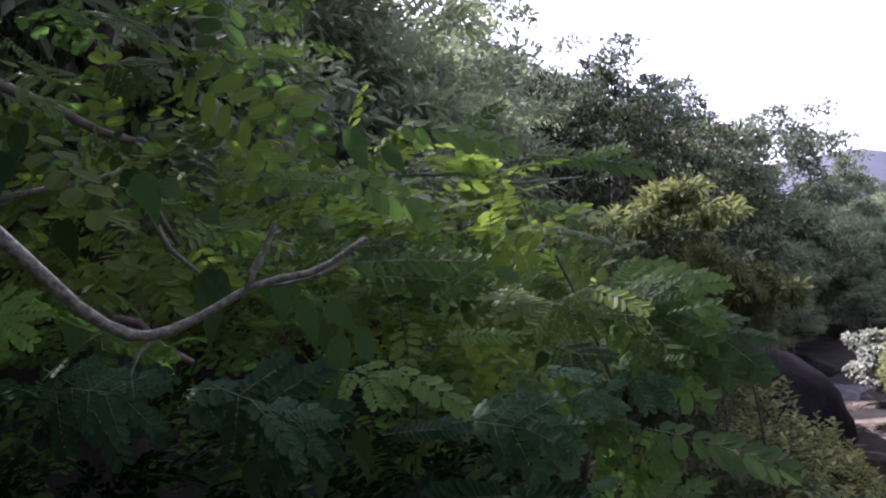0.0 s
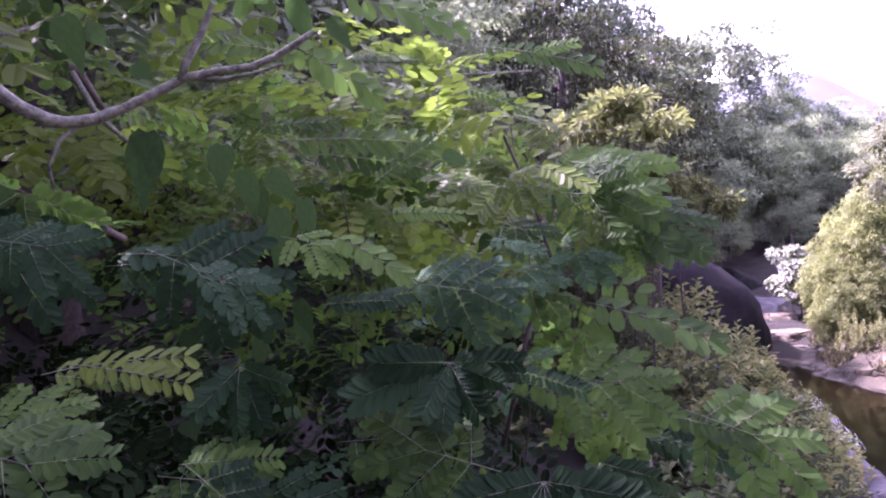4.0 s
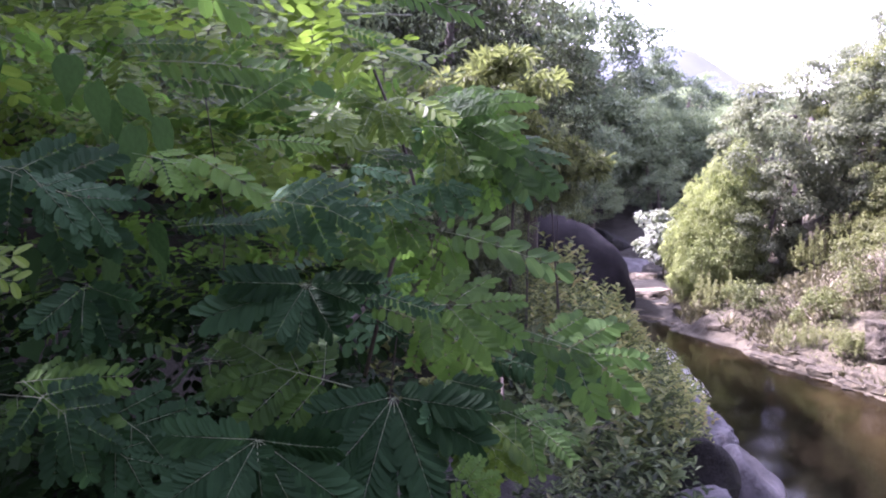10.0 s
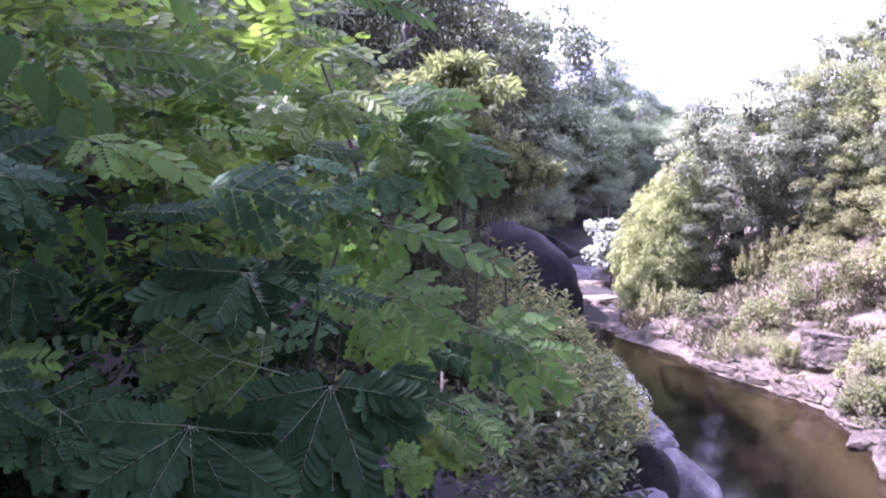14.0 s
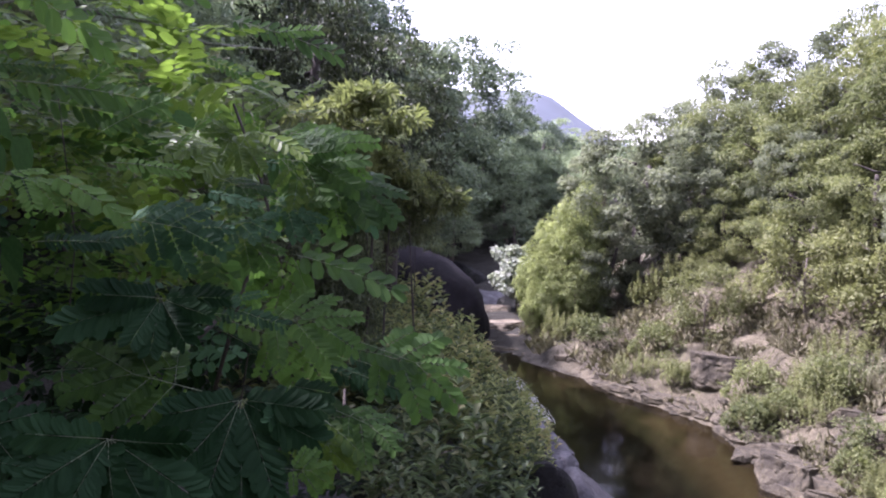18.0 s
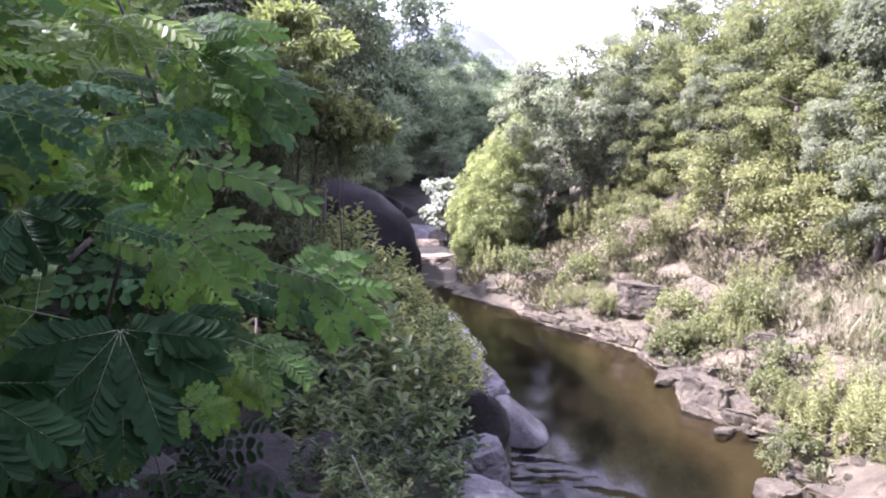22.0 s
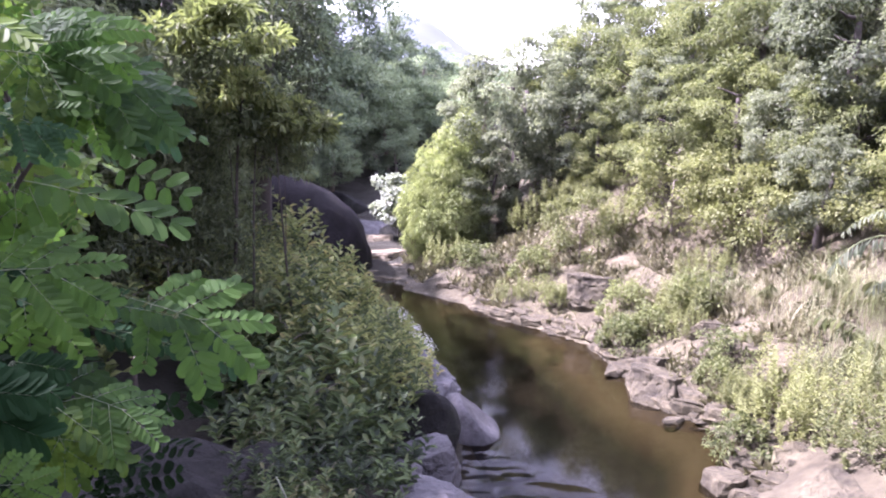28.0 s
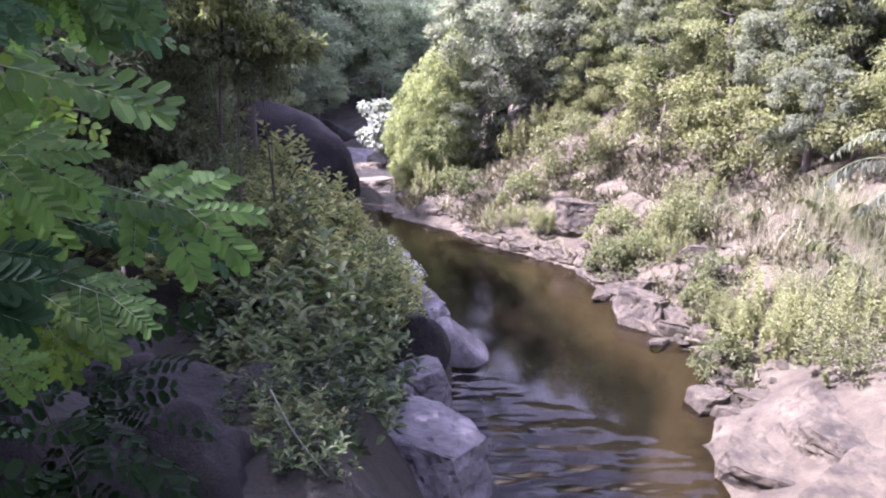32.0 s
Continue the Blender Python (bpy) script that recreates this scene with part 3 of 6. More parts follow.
def outcrop(seed, x, y, z, size, mat, label, turn=0.0, tilt=0.0, lean=0.0, name="rock_outcrop", group="rocks of the far bank", detail=5, facets=9, layers=0.05):
    me = bpy.data.meshes.new(name)
    bm = outcrop_mesh(seed, size, detail, facets, layers)
    bm.to_mesh(me)
    bm.free()
    me.materials.append(mat)
    ob = new(name, me)
    ob.matrix_basis = pose(x, y, z, tilt, lean, turn)
    return tagged(ob, label, "rock", group)


# ---------------------------------------------------------------- rocks
def on_land(x, y, sink=0.0):
    return land_at(x, y) - sink


stone("boulder", 11, -2.4, 13.05, -0.42, (1.86, 1.55, 1.66), ROCK_DARK, "huge smooth black boulder at the head of the pool", 0, cuts=0, bumpy=0.05)
stone("boulder", 12, -3.9, 12.4, 0.2, (1.0, 0.9, 0.95), ROCK_DARK, "dark boulder in the shade behind the shrubs", 40, cuts=3, bumpy=0.06)
stone("boulder", 23, 0.64, 6.5, -0.14, (0.30, 0.40, 0.36), ROCK_GREY, "smooth pale grey boulder at the water's edge", 25, cuts=2, bumpy=0.035)
outcrop(24, 0.22, 7.4, -0.12, (0.36, 0.85, 0.42), ROCK_GREY, "long grey boulder sloping into the pool", 14, 0, 8, "boulder", "boulders by the pool", facets=5, layers=0.008)
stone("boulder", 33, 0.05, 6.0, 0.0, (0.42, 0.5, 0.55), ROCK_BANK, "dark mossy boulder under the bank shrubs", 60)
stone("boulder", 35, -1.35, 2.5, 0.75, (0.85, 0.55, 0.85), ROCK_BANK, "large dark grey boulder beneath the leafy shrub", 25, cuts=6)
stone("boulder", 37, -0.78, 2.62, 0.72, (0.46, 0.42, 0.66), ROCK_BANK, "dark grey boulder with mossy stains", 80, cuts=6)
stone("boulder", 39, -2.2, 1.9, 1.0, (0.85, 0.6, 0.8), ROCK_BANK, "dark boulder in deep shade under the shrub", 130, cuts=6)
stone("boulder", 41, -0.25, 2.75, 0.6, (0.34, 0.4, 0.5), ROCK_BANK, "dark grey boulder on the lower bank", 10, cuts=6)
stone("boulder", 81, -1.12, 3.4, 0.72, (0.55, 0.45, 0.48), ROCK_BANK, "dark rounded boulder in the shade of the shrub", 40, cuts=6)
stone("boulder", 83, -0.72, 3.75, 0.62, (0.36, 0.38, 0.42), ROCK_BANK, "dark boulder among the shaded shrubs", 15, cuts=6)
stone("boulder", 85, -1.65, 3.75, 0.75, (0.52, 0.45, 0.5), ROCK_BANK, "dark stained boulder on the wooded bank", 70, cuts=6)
# far bank
stone("rock_shelf", 69, -0.95, 16.0, 0.1, (0.8, 1.0, 0.28), ROCK_GREY, "grey rock shelf up the stream", 40, cuts=8)
stone("boulder", 73, -1.5, 18.2, 0.25, (0.7, 0.8, 0.5), ROCK_BANK, "dark boulder in the shaded stream bed", 15)
outcrop(300, 0.22, 4.55, -0.06, (0.52, 0.66, 0.46), ROCK_GREY, "large flat-topped lilac grey boulder by the pool", 14, 4, 10, "boulder", "boulders by the pool", facets=6, layers=0.02)
outcrop(301, 0.17, 5.42, 0.0, (0.36, 0.33, 0.38), ROCK_GREY, "blocky lilac grey boulder by the pool", 50, 4, 6, "boulder", "boulders by the pool", layers=0.02)
outcrop(302, -0.12, 5.0, 0.0, (0.45, 0.5, 0.42), ROCK_GREY, "grey boulder half hidden by shrubs", 80, -5, 0, "boulder", "boulders by the pool")
# seed, x, y, z, half sizes, label, turn, tilt, lean
for row in ((310, 2.82, 7.34, -0.04, (0.58, 0.42, 0.33), "large fractured pinkish rock at the water's edge", 30, -6, 10),
            (311, 2.92, 7.66, 0.06, (0.46, 0.24, 0.22), "low layered pinkish ledge behind the shore rock", 35, -6, 4),
            (312, 2.56, 7.95, -0.06, (0.30, 0.2, 0.15), "thin flat pinkish ledge at the shore", 40, 0, 0),
            (313, 3.62, 7.04, 0.36, (0.40, 0.25, 0.30), "long pinkish rock block on the bank", -24, 0, 4),
            (315, 3.30, 7.36, 0.28, (0.22, 0.18, 0.24), "angular pinkish rock with an overhang", 35, 4, 12),
            (316, 2.84, 9.9, 0.30, (0.62, 0.42, 0.40), "broad pinkish rock slab with a broken face", 14, -8, 8),
            (318, 1.34, 12.15, 0.24, (0.34, 0.27, 0.31), "rounded pinkish rock on the grassy bank", 8, 0, 8),
            (319, 1.72, 12.02, 0.34, (0.20, 0.2, 0.16), "small pinkish rock beside the rounded rock", 40, 5, 0),
            (320, 3.95, 8.95, 0.66, (0.34, 0.2, 0.18), "pinkish rock ledge in the slope", 15, 4, 4),
            (321, 3.80, 8.36, 0.56, (0.34, 0.2, 0.16), "stepped pinkish ledge between grasses", -10, 4, 4),
            (322, 3.60, 7.86, 0.46, (0.36, 0.22, 0.16), "flat weathered ledge between grasses", 5, 4, 4),
            (323, 4.35, 9.35, 0.98, (0.42, 0.25, 0.26), "brownish rock in the shade of the shrubs", 20, 0, 0),
            (324, 3.1, 8.9, 0.30, (0.40, 0.24, 0.13), "low pale ledge on the open slope", 20, 0, 4),
            (327, -0.36, 14.2, 0.02, (0.78, 0.85, 0.19), "flat pinkish rock slab across the stream", 10, -3, 0),
            (328, -0.55, 15.3, 0.12, (0.72, 0.66, 0.19), "pale rock slab up the stream", 40, -2, 0),
            (329, 0.02, 13.35, -0.04, (0.55, 0.4, 0.17), "pinkish rock slab at the pool's head", -15, 0, 0),
            (330, -0.55, 13.1, -0.07, (0.50, 0.33, 0.17), "cracked pinkish rock slab at the pool's head", 20, 0, 0),
            (331, -0.1, 12.55, -0.07, (0.62, 0.2, 0.12), "low pinkish ledge across the pool's head", -4, 0, 0),
            (332, 2.62, 5.33, -0.10, (0.20, 0.19, 0.24), "rounded pale stone at the water's edge", 20, 0, 6),
            (333, 2.80, 5.08, -0.06, (0.24, 0.17, 0.17), "broken pale stone at the water's edge", -30, 0, 6),
            (334, 2.68, 6.58, -0.05, (0.15, 0.1, 0.09), "small flat stone in the shallows", 20, 0, 0),
            (335, 2.74, 4.28, -0.12, (0.50, 0.60, 0.36), "broad pale weathered rock shelf at the pool's edge", 20, -3, -6),
            (336, 3.20, 4.35, 0.16, (0.62, 0.48, 0.28), "pale weathered rock shelf on the bank", 62, 4, 0),
            (337, 2.95, 3.5, 0.0, (0.71, 0.55, 0.42), "pale rock shelf beside the pool", 5, 2, 0)):
    outcrop(row[0], *row[1:5], ROCK_PALE if row[0] in (327, 328, 329, 330) else ROCK_PINK, row[5], *row[6:], detail=4 if max(row[4]) < 0.4 else 5, layers=0.035 if max(row[4]) < 0.45 else 0.018)
# thin ledges stepping along the waterline
g = random.Random(17)
for k in range(44):
    y = 11.6 - 0.15 * k + g.uniform(-0.07, 0.07)
    x = float(np.interp(y, RIGHT_Y, RIGHT_X)) + g.uniform(0.0, 0.30)
    outcrop(340 + k, x, y, max(on_land(x, y), 0.0) + g.uniform(-0.06, -0.02), (g.uniform(0.16, 0.32), g.uniform(0.09, 0.16), g.uniform(0.07, 0.12)), ROCK_PINK, "thin flat ledge of pale rock along the waterline", -38 + g.uniform(-14, 14),
            g.uniform(-5, 5), g.uniform(-4, 4), "rock_ledge", "ledges along the waterline", detail=3, layers=0.09)

STONES = []
for k in range(5):
    bm = outcrop_mesh(80 + k, (1.0, 0.78, 0.5), 3, 6 + k)
    me = bpy.data.meshes.new("shore_stone")
    bm.to_mesh(me)
    bm.free()
    me.materials.append(ROCK_PINK)
    STONES.append(me)
g = random.Random(5)
for k in range(260):
    y = g.uniform(4.6, 12.2)
    x = float(np.interp(y, RIGHT_Y, RIGHT_X)) + abs(g.gauss(0, 0.16)) - 0.04
    if k > 180:
        y, x = g.uniform(5, 12), 0
        x = float(np.interp(y, RIGHT_Y, RIGHT_X)) + g.uniform(0.2, 2.0)
    s = g.uniform(0.025, 0.085)
    ob = new("shore_stone", STONES[k % 5])
    ob.matrix_basis = pose(x, y, on_land(x, y, 0.02), g.uniform(-15, 15), g.uniform(-15, 15), g.uniform(0, 360)) @ Matrix.Diagonal((s * g.uniform(0.9, 1.6), s, s * g.uniform(0.6, 1.1), 1))
    tagged(ob, "small pinkish stone on the sunlit shore", "stone", "shore stones")


def build_cascade():
    """White water slipping over a wet ledge into the pool."""
    thing = new("cascade")
    g = random.Random(3)
    bm = bmesh.new()
    for k in range(520):
        y = g.uniform(8.7, 10.6)
        x = 0.10 + (9.6 - y) * 0.25 + g.gauss(0, 0.06)
        h = 0.02 + 0.07 * g.random() ** 2
        w = g.uniform(0.002, 0.006)
        dx, dy = g.uniform(0.015, 0.05), g.uniform(-0.05, 0.03)
        q = [bm.verts.new(p) for p in ((x - w, y, h), (x + w, y + w, h), (x + dx + w, y + dy + w, h * 0.45), (x + dx - w, y + dy, h * 0.45),
                                       (x + dx * 1.5 + w, y + dy * 1.6, 0.01), (x + dx * 1.5 - w, y + dy * 1.6, 0.01))]
        bm.faces.new(q[:4])
        bm.faces.new((q[3], q[2], q[4], q[5]))
    bmesh.ops.solidify(bm, geom=bm.faces[:], thickness=0.003)
    tagged(part("white_water", bm, FOAM, thing), kind="stuff")
    return tagged(thing, "thin white water slipping over a ledge", "cascade")


stone("rock_shelf", 75, -0.12, 9.6, -0.10, (0.24, 0.85, 0.16), ROCK_GREY, "wet pale ledge under the white water", 15, cuts=6)
build_cascade()

# ---------------------------------------------------------------- trees and shrubs
KINDS = {}


def kind(key, name, leaf, height, rx, rz, label, category, clumps, per, cr, length, width, bark=None, variants=2, **more):
    KINDS[key] = [make_tree(name, 100 * len(KINDS) + 7 * v + 1, leaf, height, rx, rz, label, category, ((clumps, per, cr, length, width), more), bark)
                  for v in range(variants)], height


USED = set()


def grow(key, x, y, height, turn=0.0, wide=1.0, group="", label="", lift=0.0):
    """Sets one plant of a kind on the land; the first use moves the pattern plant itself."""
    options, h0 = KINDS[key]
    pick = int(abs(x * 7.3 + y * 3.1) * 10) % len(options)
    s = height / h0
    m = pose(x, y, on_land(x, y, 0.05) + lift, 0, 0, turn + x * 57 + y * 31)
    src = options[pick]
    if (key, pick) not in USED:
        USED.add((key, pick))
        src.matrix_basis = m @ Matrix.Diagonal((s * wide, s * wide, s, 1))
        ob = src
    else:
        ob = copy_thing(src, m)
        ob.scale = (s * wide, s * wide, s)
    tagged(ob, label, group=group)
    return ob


kind("dark", "tree", LEAF_DARK, 5.5, 1.9, 2.5, "dark green broadleaf tree on the shaded hillside", "tree", 75, 130, 0.55, 0.17, 0.075, variants=3, low=-0.8)
kind("mid", "tree", LEAF_MID, 3.4, 1.7, 1.6, "mid-green spreading tree with layered foliage", "tree", 60, 140, 0.55, 0.14, 0.05, flat=0.35, variants=3, droop=0.15, low=-0.8)
kind("grey", "tree", LEAF_GREY, 3.3, 1.15, 1.6, "dense grey-green broadleaf tree in sunlight", "tree", 62, 190, 0.31, 0.085, 0.042, variants=3, bark=BARK_DARK, droop=0.5, low=-0.85, core=0.72)
kind("lime", "tree", LEAF_LIME, 3.0, 1.3, 1.5, "light green small-leaved tree in full sun", "tree", 50, 200, 0.36, 0.085, 0.034, variants=3, bark=BARK_DARK, low=-0.65, core=0.6)
kind("lime_shrub", "shrub", LEAF_CLUMP, 1.4, 0.9, 0.75, "yellow-green sunlit shrub on the bank", "shrub", 0, 0, 0, 0, 0, variants=4, shoots=(95, 17, 0.105, 0.050))
kind("lime_clump", "shrub", LEAF_CLUMP, 1.4, 0.8, 0.72, "rounded yellow-green shrub on the sunlit slope", "shrub", 30, 120, 0.27, 0.066, 0.030, variants=3, low=-0.9, droop=0.35, core=0.5)
kind("bamboo", "shrub", LEAF_YELLOW, 2.0, 0.5, 1.0, "tall yellow-green shrub hung with narrow leaves", "shrub", 64, 90, 0.24, 0.10, 0.024, variants=3, droop=0.9, low=-0.95, flat=0.8, core=0.45)
kind("pale", "shrub", LEAF_PALE, 1.3, 0.45, 0.6, "shrub with pale silvery round leaves", "shrub", 40, 60, 0.2, 0.11, 0.085, variants=1, low=-0.7)
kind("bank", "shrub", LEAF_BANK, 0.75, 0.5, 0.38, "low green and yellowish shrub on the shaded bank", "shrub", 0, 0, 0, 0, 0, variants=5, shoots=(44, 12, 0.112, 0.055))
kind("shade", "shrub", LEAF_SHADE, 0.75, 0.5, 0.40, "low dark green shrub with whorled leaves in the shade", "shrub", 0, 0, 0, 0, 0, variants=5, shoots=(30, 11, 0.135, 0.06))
kind("sun", "tree", LEAF_SUN, 2.9, 0.46, 0.27, "slender tree with yellowish feathered leaves catching the sun", "tree", 34, 44, 0.15, 0.10, 0.032, variants=2, oval=True, droop=0.3, flat=0.3, low=-0.25, core=0.45, bark=BARK_DARK)
kind("spray", "tree", LEAF_FINE, 2.4, 0.5, 0.4, "thin tree with brownish feathered sprays in half shade", "tree", 30, 64, 0.2, 0.085, 0.026, variants=2, flat=0.2, low=-0.8, core=0.35, bark=BARK_DARK)
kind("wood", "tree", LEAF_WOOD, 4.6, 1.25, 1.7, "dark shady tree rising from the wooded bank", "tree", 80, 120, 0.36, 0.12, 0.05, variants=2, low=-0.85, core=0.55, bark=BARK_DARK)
kind("herb", "herb", LEAF_LIME, 0.35, 0.24, 0.2, "small leafy herb among the stones", "herb", 26, 40, 0.09, 0.04, 0.016, variants=2, oval=True, low=-0.3)
kind("fine", "shrub", LEAF_FINE, 1.6, 0.9, 0.8, "dark feathery shrub overhanging the black boulder", "shrub", 54, 84, 0.3, 0.085, 0.026, flat=0.2, variants=3, droop=0.15, core=0.5)

SKYLINE = "trees along the hill"
for x, y, h in ((-6.8, 13.4, 5.9), (-7.4, 20.6, 6.2), (-5.5, 19.2, 6.4), (-4.0, 21.6, 6.1), (-2.2, 25.0, 6.0), (-0.9, 27.0, 4.3), (0.5, 30.0, 3.7),
                (2.0, 33.0, 2.4), (-8.5, 11.5, 5.0), (-8.8, 16.5, 5.5), (-10, 9.0, 5.2), (-9.6, 13.5, 5.6), (-8.0, 19.5, 6.0), (-6.0, 23.5, 6.0), (-11.5, 6.2, 5.0)):
    grow("dark", x, y, h, group=SKYLINE)
for x, y, h in ((-3.6, 17.0, 3.2), (-2.7, 19.8, 3.2), (-1.6, 22.6, 3.4), (-0.4, 24.6, 2.9), (-4.1, 14.8, 2.6), (-4.8, 12.2, 4.1), (-5.0, 9.5, 3.3), (-3.2, 22.2, 4.2),
                (-4.6, 7.6, 3.2), (-6.5, 10.8, 4.4), (-6.4, 7.6, 4.6), (-7.6, 8.9, 3.8), (-4.7, 5.9, 3.2), (-5.8, 5.4, 4.8), (-7.2, 5.2, 3.2), (-7.8, 6.8, 3.6), (-0.2, 27.6, 2.8),
                (1.4, 28.6, 2.2), (-4.6, 17.6, 4.2), (-3.0, 15.8, 2.2), (-6.2, 3.6, 3.0), (-8.0, 3.0, 3.4)):
    grow("mid", x, y, h, group="spreading trees on the slope")
for x, y, h in ((-3.3, 11.0, 1.8), (-3.4, 13.2, 2.4), (-2.9, 9.6, 1.0), (-3.6, 9.2, 1.8), (-4.0, 7.4, 1.8), (-3.2, 7.6, 1.6)):
    grow("fine", x, y, h, group="feathery shrubs by the boulder")

# sunlit side
grow("grey", 2.1, 13.95, 3.4)
grow("grey", 1.5, 14.4, 2.6, wide=0.9)
grow("grey", 2.9, 13.2, 2.3)
grow("grey", 1.55, 13.3, 1.7)
grow("lime_clump", 2.76, 11.0, 1.15)
grow("grey", 5.9, 9.6, 2.9)
grow("grey", 5.0, 8.4, 1.4)
for x, y, h, w in ((0.42, 13.4, 1.65, 0.8), (0.80, 13.3, 2.05, 0.75), (0.18, 13.7, 1.45, 0.8), (0.60, 12.95, 1.1, 1.1), (1.12, 13.4, 2.2, 0.75), (0.22, 13.1, 0.8, 1.1), (0.6, 13.9, 2.0, 0.7), (1.0, 12.9, 1.2, 1.0), (1.3, 13.0, 1.3, 0.8)):
    grow("bamboo", x, y, h, wide=w, group="hung shrubs by the stream")
grow("pale", -0.08, 14.9, 1.3)
for x, y, h in ((3.7, 14.4, 2.6), (4.2, 13.2, 2.4), (5.0, 12.6, 2.4), (5.6, 11.4, 2.4), (6.4, 12.4, 2.7), (3.2, 15.8, 2.0), (4.9, 15.2, 2.5), (6.5, 14.4, 2.8), (4.3, 11.3, 1.9),
                (4.9, 10.5, 1.9), (6.9, 10.4, 2.8), (7.6, 12.0, 3.0), (5.6, 9.0, 1.8), (6.4, 8.2, 2.1), (5.7, 7.4, 1.5), (7.4, 8.8, 2.7), (6.4, 6.4, 1.8), (3.4, 12.6, 1.5), (8.3, 10.4, 3.0), (7.0, 6.8, 2.3)):
    grow("lime", x, y, h, group="trees on the sunlit slope")
for x, y, h in ((3.9, 10.2, 1.4), (4.5, 9.7, 1.2), (3.35, 5.95, 0.6), (3.64, 6.25, 0.6), (3.6, 5.6, 0.62), (3.45, 4.9, 0.55), (3.28, 6.5, 0.36), (2.2, 9.9, 0.4), (1.62, 10.45, 0.4), (1.9, 10.3, 0.35), (2.75, 8.6, 0.42), (2.95, 8.5, 0.35), (3.4, 8.4, 0.55), (3.3, 8.0, 0.4), (3.5, 8.7, 0.45), (0.78, 12.3, 0.6), (3.35, 6.4, 0.4), (4.6, 9.0, 1.2), (3.95, 5.4, 0.6), (3.4, 11.3, 0.6), (3.1, 12.3, 0.8), (2.7, 12.5, 0.7), (3.7, 11.8, 0.9), (5.2, 9.2, 1.0), (5.3, 8.0, 1.0), (4.4, 10.5, 0.9), (3.9, 8.9, 0.6), (2.2, 12.6, 0.6)):
    grow("lime_clump" if h > 0.75 else "lime_shrub", x, y, h, group="sunlit shrubs on the bank")
for x, y, h in ((2.65, 8.35, 0.45), (2.0, 10.8, 0.5), (1.3, 11.7, 0.45), (3.0, 8.3, 0.4), (2.9, 9.0, 0.5), (3.15, 6.8, 0.35), (2.95, 5.75, 0.4), (3.6, 8.4, 0.5), (1.0, 12.1, 0.4), (2.2, 9.9, 0.3), (3.4, 7.0, 0.4)):
    grow("herb", x, y, h, group="herbs among the stones")

for x, y, h in ((3.3, 13.9, 2.1), (4.4, 12.2, 1.9), (5.2, 9.6, 1.8), (6.2, 11.2, 2.4), (5.9, 13.6, 2.7), (6.8, 9.2, 2.3), (3.1, 15.1, 2.7), (4.0, 15.4, 3.0), (5.2, 15.8, 2.9), (7.4, 13.4, 2.9), (5.5, 6.4, 1.3)):
    grow("grey", x, y, h, group="grey-green trees on the sunlit slope")

# unseen woods added beside and behind the camera, to shade the near shrub
for x, y, h in ((-1.6, -2.4, 6.6), (-3.6, -1.8, 6.4), (-5.2, -1.0, 6.6), (-6.6, 0.4, 6.0), (-2.4, -4.0, 6.2), (-8.2, -2.0, 6.6), (0.5, -6.5, 6.0), (3.5, -5.0, 5.5), (6.5, -3.0, 5.5), (7.5, 1.0, 5.0), (-5.0, -5.5, 6.0)):
    grow("dark", x, y, h, group="woods round the path")
# (-5.6, 2.3), (-7.2, 3.4), (-3.7, 0.5): unseen, added to block sun
for x, y, h in ((-1.6, 23.6, 2.4), (-0.5, 22.3, 2.0), (0.6, 25.5, 2.6), (-2.5, 21.0, 2.4), (1.8, 26.0, 2.4), (1.0, 23.5, 1.6), (2.6, 29.5, 2.4), (-1.9, 19.4, 1.6), (-2.6, 18.0, 1.8), (1.2, 32.0, 3.0), (3.4, 32.0, 2.2), (-0.2, 21.2, 1.3), (3.8, 27.0, 2.2), (2.5, 23.0, 2.2), (-5.6, 2.3, 3.9), (-7.2, 3.4, 4.6), (-3.7, 0.5, 3.9), (-4.2, 3.0, 2.7), (-4.3, 4.4, 3.4)):
    grow("mid", x, y, h, group="spreading trees on the slope")
for x, y, h, w in ((-1.39, 6.05, 2.95, 1.0), (-0.9, 6.1, 2.2, 0.9), (-1.22, 6.0, 2.42, 0.75)):
    grow("sun", x, y, h, wide=w, group="feathered trees catching the sun")
for x, y, h, w in ((-1.3, 6.3, 2.45, 1.0), (-1.75, 6.5, 2.7, 1.0), (-1.0, 6.4, 2.2, 0.7)):
    grow("spray", x, y, h, wide=w, group="thin trees with brownish sprays")
for x, y, h in ((-2.3, 6.6, 1.6), (-2.9, 8.2, 1.8), (-2.9, 6.0, 1.8), (-3.6, 5.2, 2.2)):
    grow("fine", x, y, h, group="feathery shrubs by the boulder")

for x, y, h, w in ((-1.9, 6.9, 1.6, 0.5), (-1.12, 6.0, 0.7, 0.6), (-1.85, 5.9, 1.55, 0.7), (-2.1, 7.2, 1.8, 0.5), (-2.15, 6.2, 1.35, 0.6)):
    grow("fine", x, y, h, wide=w, group="feathery shrubs by the boulder")
for x, y, h in ((-2.15, 8.0, 0.8), (-2.9, 7.4, 2.4), (-2.6, 9.4, 1.4)):
    grow("fine", x, y, h, group="feathery shrubs by the boulder")

# (-3.7, 2.5): added at the view's edge to keep sun off the shrub
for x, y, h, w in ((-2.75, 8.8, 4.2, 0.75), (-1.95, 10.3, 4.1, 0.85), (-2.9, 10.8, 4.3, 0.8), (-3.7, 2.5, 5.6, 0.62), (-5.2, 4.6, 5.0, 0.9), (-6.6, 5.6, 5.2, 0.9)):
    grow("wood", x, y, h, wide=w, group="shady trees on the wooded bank")

